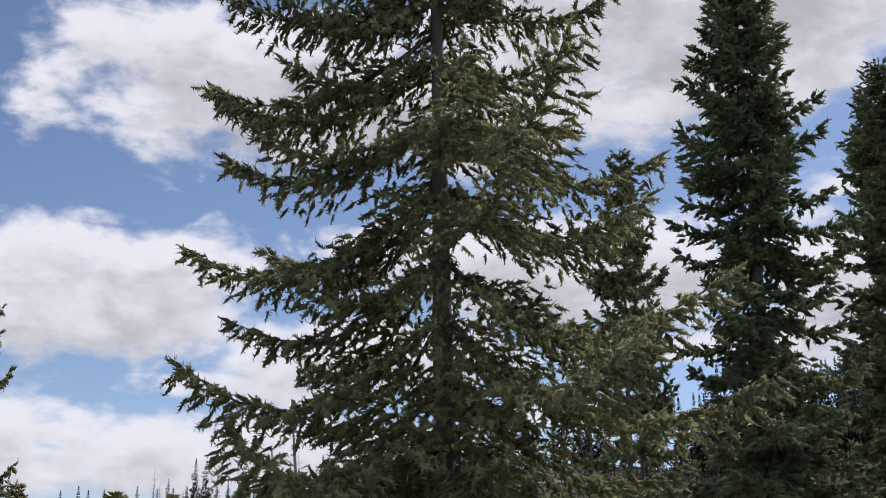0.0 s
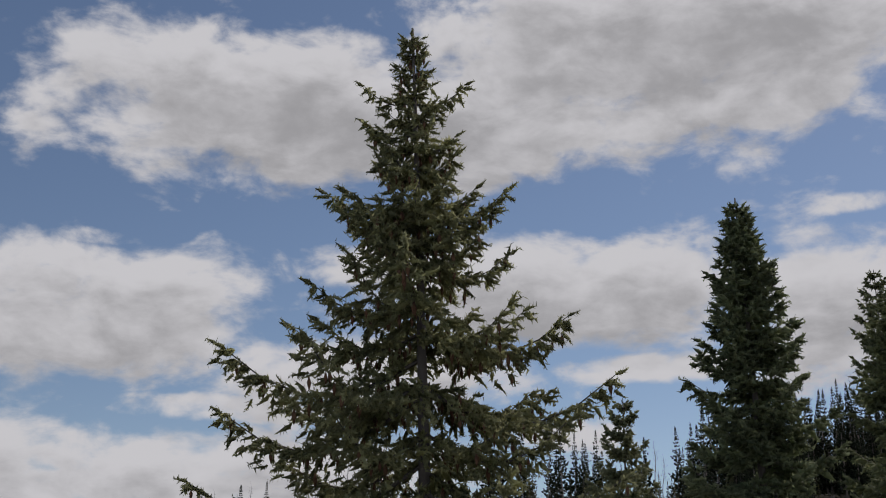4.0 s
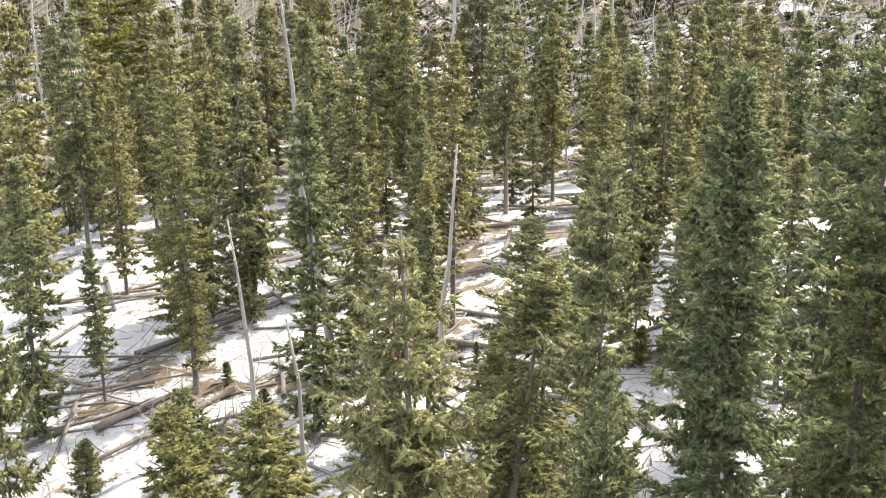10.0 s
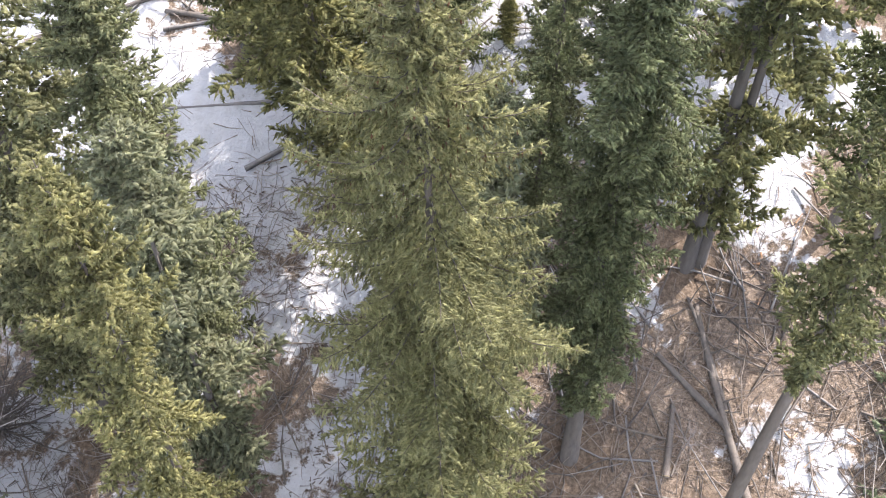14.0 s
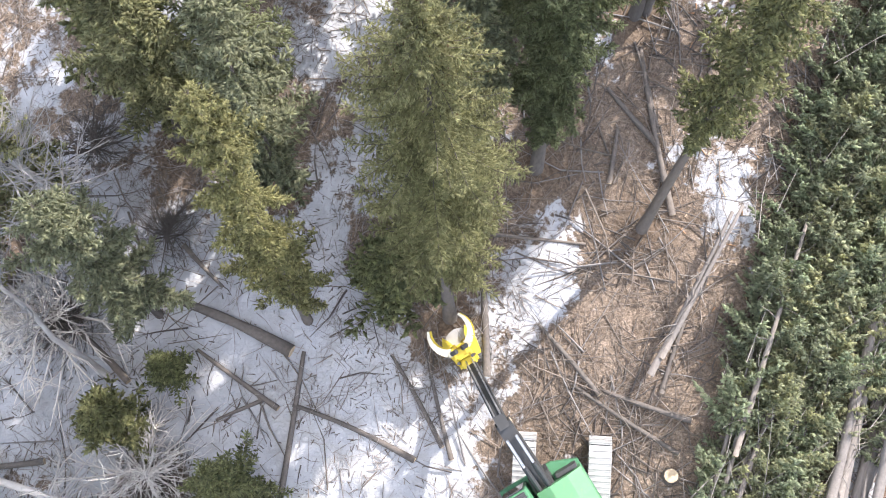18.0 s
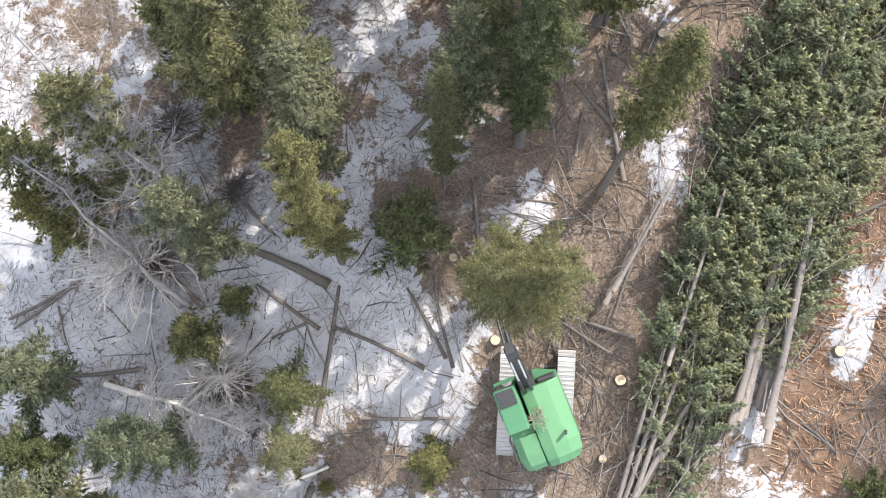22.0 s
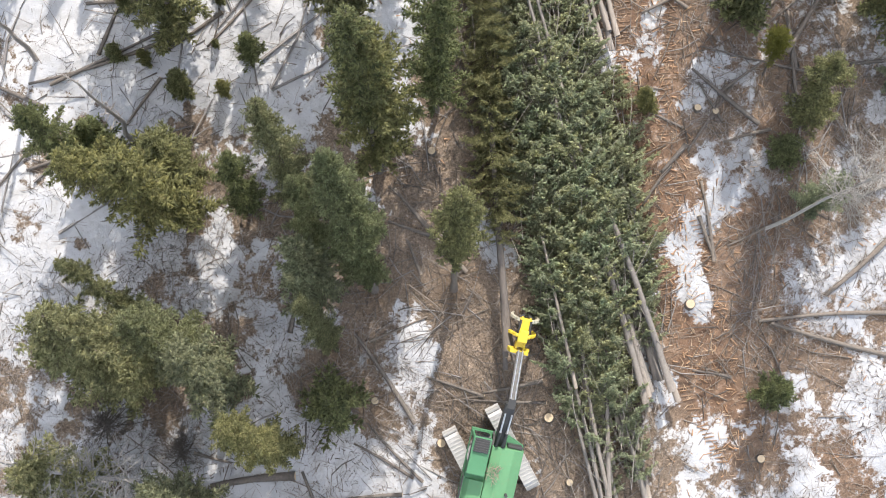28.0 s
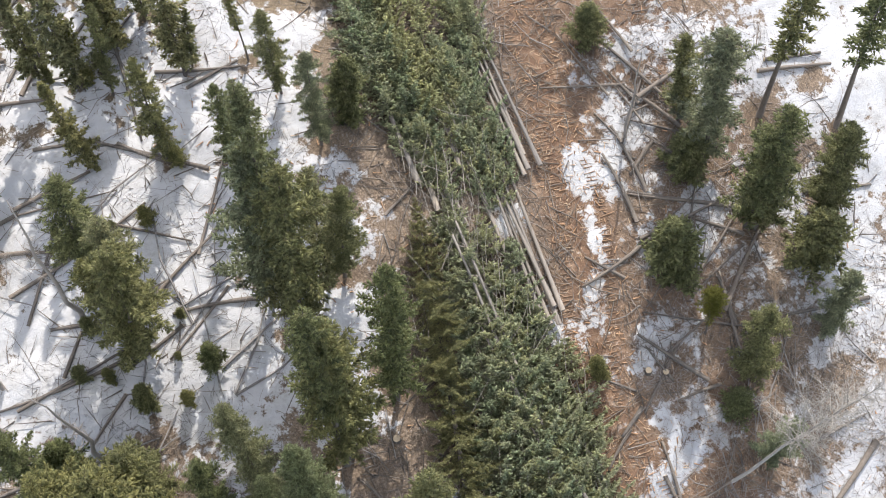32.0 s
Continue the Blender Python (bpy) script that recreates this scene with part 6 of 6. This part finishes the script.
    for s in (-1, 1):
        for z, mat, nm in ((0.22, YELLOW_PAINT, "gathering_arm"), (0.98, PALE_STEEL, "accumulating_arm")):
            bm = bmesh.new()
            # a horn that swings out, then curls back in towards the stem
            spine = [(s * (0.2 + 0.46 * math.sin(a * 0.95)), 0.0 + 0.42 * (1 - math.cos(a * 0.95)) + 0.12 * a, z + 0.05 * a) for a in (0.0, 0.4, 0.8, 1.2, 1.6, 2.0, 2.4)]
            for i in range(6):
                w0, w1 = 0.14 - 0.018 * i, 0.122 - 0.018 * i
                (x0, y0, z0), (x1, y1, z1) = spine[i], spine[i + 1]
                dx, dy = y1 - y0, -(x1 - x0)
                k = math.hypot(dx, dy)
                dx, dy = dx / k, dy / k
                ring = [bm.verts.new((x + dx * w * u, y + dy * w * u, zz + dz)) for x, y, zz, w in ((x0, y0, z0, w0), (x1, y1, z1, w1)) for u, dz in ((-1, -0.06), (1, -0.06), (1, 0.06), (-1, 0.06))]
                bm.faces.new(ring[:4])
                bm.faces.new(ring[4:][::-1])
                for j in range(4):
                    bm.faces.new((ring[j], ring[(j + 1) % 4], ring[4 + (j + 1) % 4], ring[4 + j]))
            bmesh.ops.recalc_face_normals(bm, faces=bm.faces)
            part(nm, bm, mat, head, "curved steel claw")
    bm = bmesh.new()
    for s in (-0.25, 0.25):
        rod(bm, (s, -0.36, 0.0), (s, -0.36, 1.05), 0.055)
        rod(bm, (s * 1.1, 0.0, 1.12), (s * 0.4, 0.0, 1.24), 0.08)
    part("head_cylinder", bm, BLACK_PAINT, head, "dark hydraulic cylinder")
    return thing, upper, boom, stick, head


buncher, upper_works, boom, stick, head = build_buncher()

# where the head is: seconds, x, y, forward tilt, height of its middle over the ground
HEAD = [(0.0, 3.2, 4.9, 0, 1.0), (15.0, 2.9, 4.9, 0, 1.0), (16.5, 2.12, 5.03, 0, 1.0), (17.0, 1.25, 5.1, 0, 1.0), (17.5, 0.9, 5.4, 0, 0.9),
        (18.0, 0.8, 5.6, 0, 0.9), (19.0, 0.9, 5.5, 0, 0.9), (20.0, 1.0, 5.75, 0, 0.85), (20.5, 0.78, 6.15, 0, 0.85), (21.0, 0.78, 6.2, 0, 0.9),
        (21.5, 1.25, 5.7, -4.5, 1.2), (22.0, 2.0, 5.2, -7.5, 1.4), (22.5, 2.6, 5.3, -8, 1.4), (23.0, 3.1, 5.6, -8, 1.4), (23.5, 4.0, 5.6, -5.5, 1.4),
        (24.0, 4.95, 5.7, -3, 1.4), (24.5, 5.95, 5.5, -1, 1.4), (25.5, 6.6, 5.4, 4, 1.4), (26.0, 6.8, 5.4, 12, 1.4), (26.5, 6.9, 5.4, 30, 1.4),
        (27.0, 6.95, 5.6, 62, 1.4), (27.5, 7.25, 5.3, 82, 1.4), (28.0, 8.05, 5.35, 84, 1.7), (28.5, 8.05, 5.0, 84, 2.0),
        (29.0, 7.65, 5.1, 70, 2.4), (29.5, 7.2, 5.7, 50, 2.4), (30.0, 6.7, 5.6, 35, 2.0), (32.0, 5.6, 5.2, 10, 1.6)]
LYING = Vector((0.46, 0.88, 0.235)).normalized()


def motions():
    slope = [math.degrees(math.atan(0.205)), -math.degrees(math.atan(0.095))]

    def machine(t):
        k = min(1.0, max(0.0, (t - 23.9) / 2.2))
        x, y = 3.88 + 0.05 * k, 0.74 + 0.72 * k
        return pose(x, y, gz(x, y) - 0.02, slope[0], slope[1], 0) @ pose(0, 0, 0, 0, 0, -5)

    rows = {name: [] for name in ("thing", "upper", "boom", "stick", "head", "tree")}
    a, b = 2.95, 2.6
    for t, hx, hy, tilt, up in HEAD:
        m = machine(t)
        inv = m.inverted()
        hz = gz(hx, hy) + up
        p = inv @ Vector((hx, hy, hz))
        yaw = math.atan2(-p.x, p.y)
        turn = Matrix.Rotation(yaw, 4, "Z")
        reach = math.hypot(p.x, p.y) - 0.55  # the wrist is behind the head
        py, pz = 0.75, 1.75
        dy, dz = reach - py, p.z + 0.45 - pz
        d = min(a + b - 0.02, math.hypot(dy, dz))
        base = math.atan2(dz, dy)
        q1 = base + math.acos((a * a + d * d - b * b) / (2 * a * d))
        ey, ez = py + a * math.cos(q1), pz + a * math.sin(q1)
        q2 = math.atan2(pz + dz - ez, reach - ey)
        rows["thing"].append((t, m))
        rows["upper"].append((t, turn))
        rows["boom"].append((t, turn @ Matrix.Translation((0.04, py, pz)) @ Matrix.Rotation(q1, 4, "X")))
        rows["stick"].append((t, turn @ Matrix.Translation((0.04, ey, ez)) @ Matrix.Rotation(q2, 4, "X")))
        hm = Matrix.Translation(p) @ turn @ Matrix.Rotation(-radians(tilt), 4, "X")
        rows["head"].append((t, hm))
        # the held tree
        world_turn = (m @ turn).to_3x3()
        ahead = world_turn @ Vector((0, 1, 0))
        ahead.z = 0
        ahead.normalize()
        if t <= 20.5:
            rows["tree"].append((t, Matrix.Translation(TALL_AT) @ TALL_LEAN))
        elif t <= 27.6:
            # carried upright, then tipped on to the pile
            k = min(1.0, (t - 20.5) / 1.0)
            foot = Vector((hx, hy, 0)) + ahead * (0.55 - 0.15 * max(0, min(1, tilt / 60)))
            if t <= 21.0:
                foot = Vector((TALL_AT.x, TALL_AT.y, 0))
            foot.z = gz(foot.x, foot.y) + 0.25 * k + 0.9 * max(0, min(1, tilt / 80))
            flat = LYING.copy()
            over = Vector((0.8, 0.6, 0)).lerp(Vector((LYING.x, LYING.y, 0)).normalized(), min(1, max(0, (tilt - 30) / 54))).normalized() if tilt > 0 else ahead
            way = Vector((0, 0, 1)) * math.cos(radians(tilt * 90 / 84)) + over * math.sin(radians(tilt * 90 / 84))
            if tilt > 70:
                way = flat
            first = (TALL_LEAN @ Vector((0, 0, 1))).to_3d()
            way = first.lerp(way, k).normalized()
            spin = math.degrees(yaw - math.atan2(-(0.78 - 3.88), 6.2 - 0.74)) * (1 if t > 21 else 0)
            rot = Vector((0, 0, 1)).rotation_difference(way).to_matrix().to_4x4() @ pose(0, 0, 0, 0, 0, 40 + spin)
            rows["tree"].append((t, Matrix.Translation(foot) @ rot))
        last = rows["tree"][-1][1]
        if t > 27.6:
            rows["tree"].append((t, last.copy()))
    walk(buncher, rows["thing"])
    walk(upper_works, rows["upper"])
    walk(boom, rows["boom"])
    walk(stick, rows["stick"])
    walk(head, rows["head"])
    walk(felled_spruce, rows["tree"])


motions()
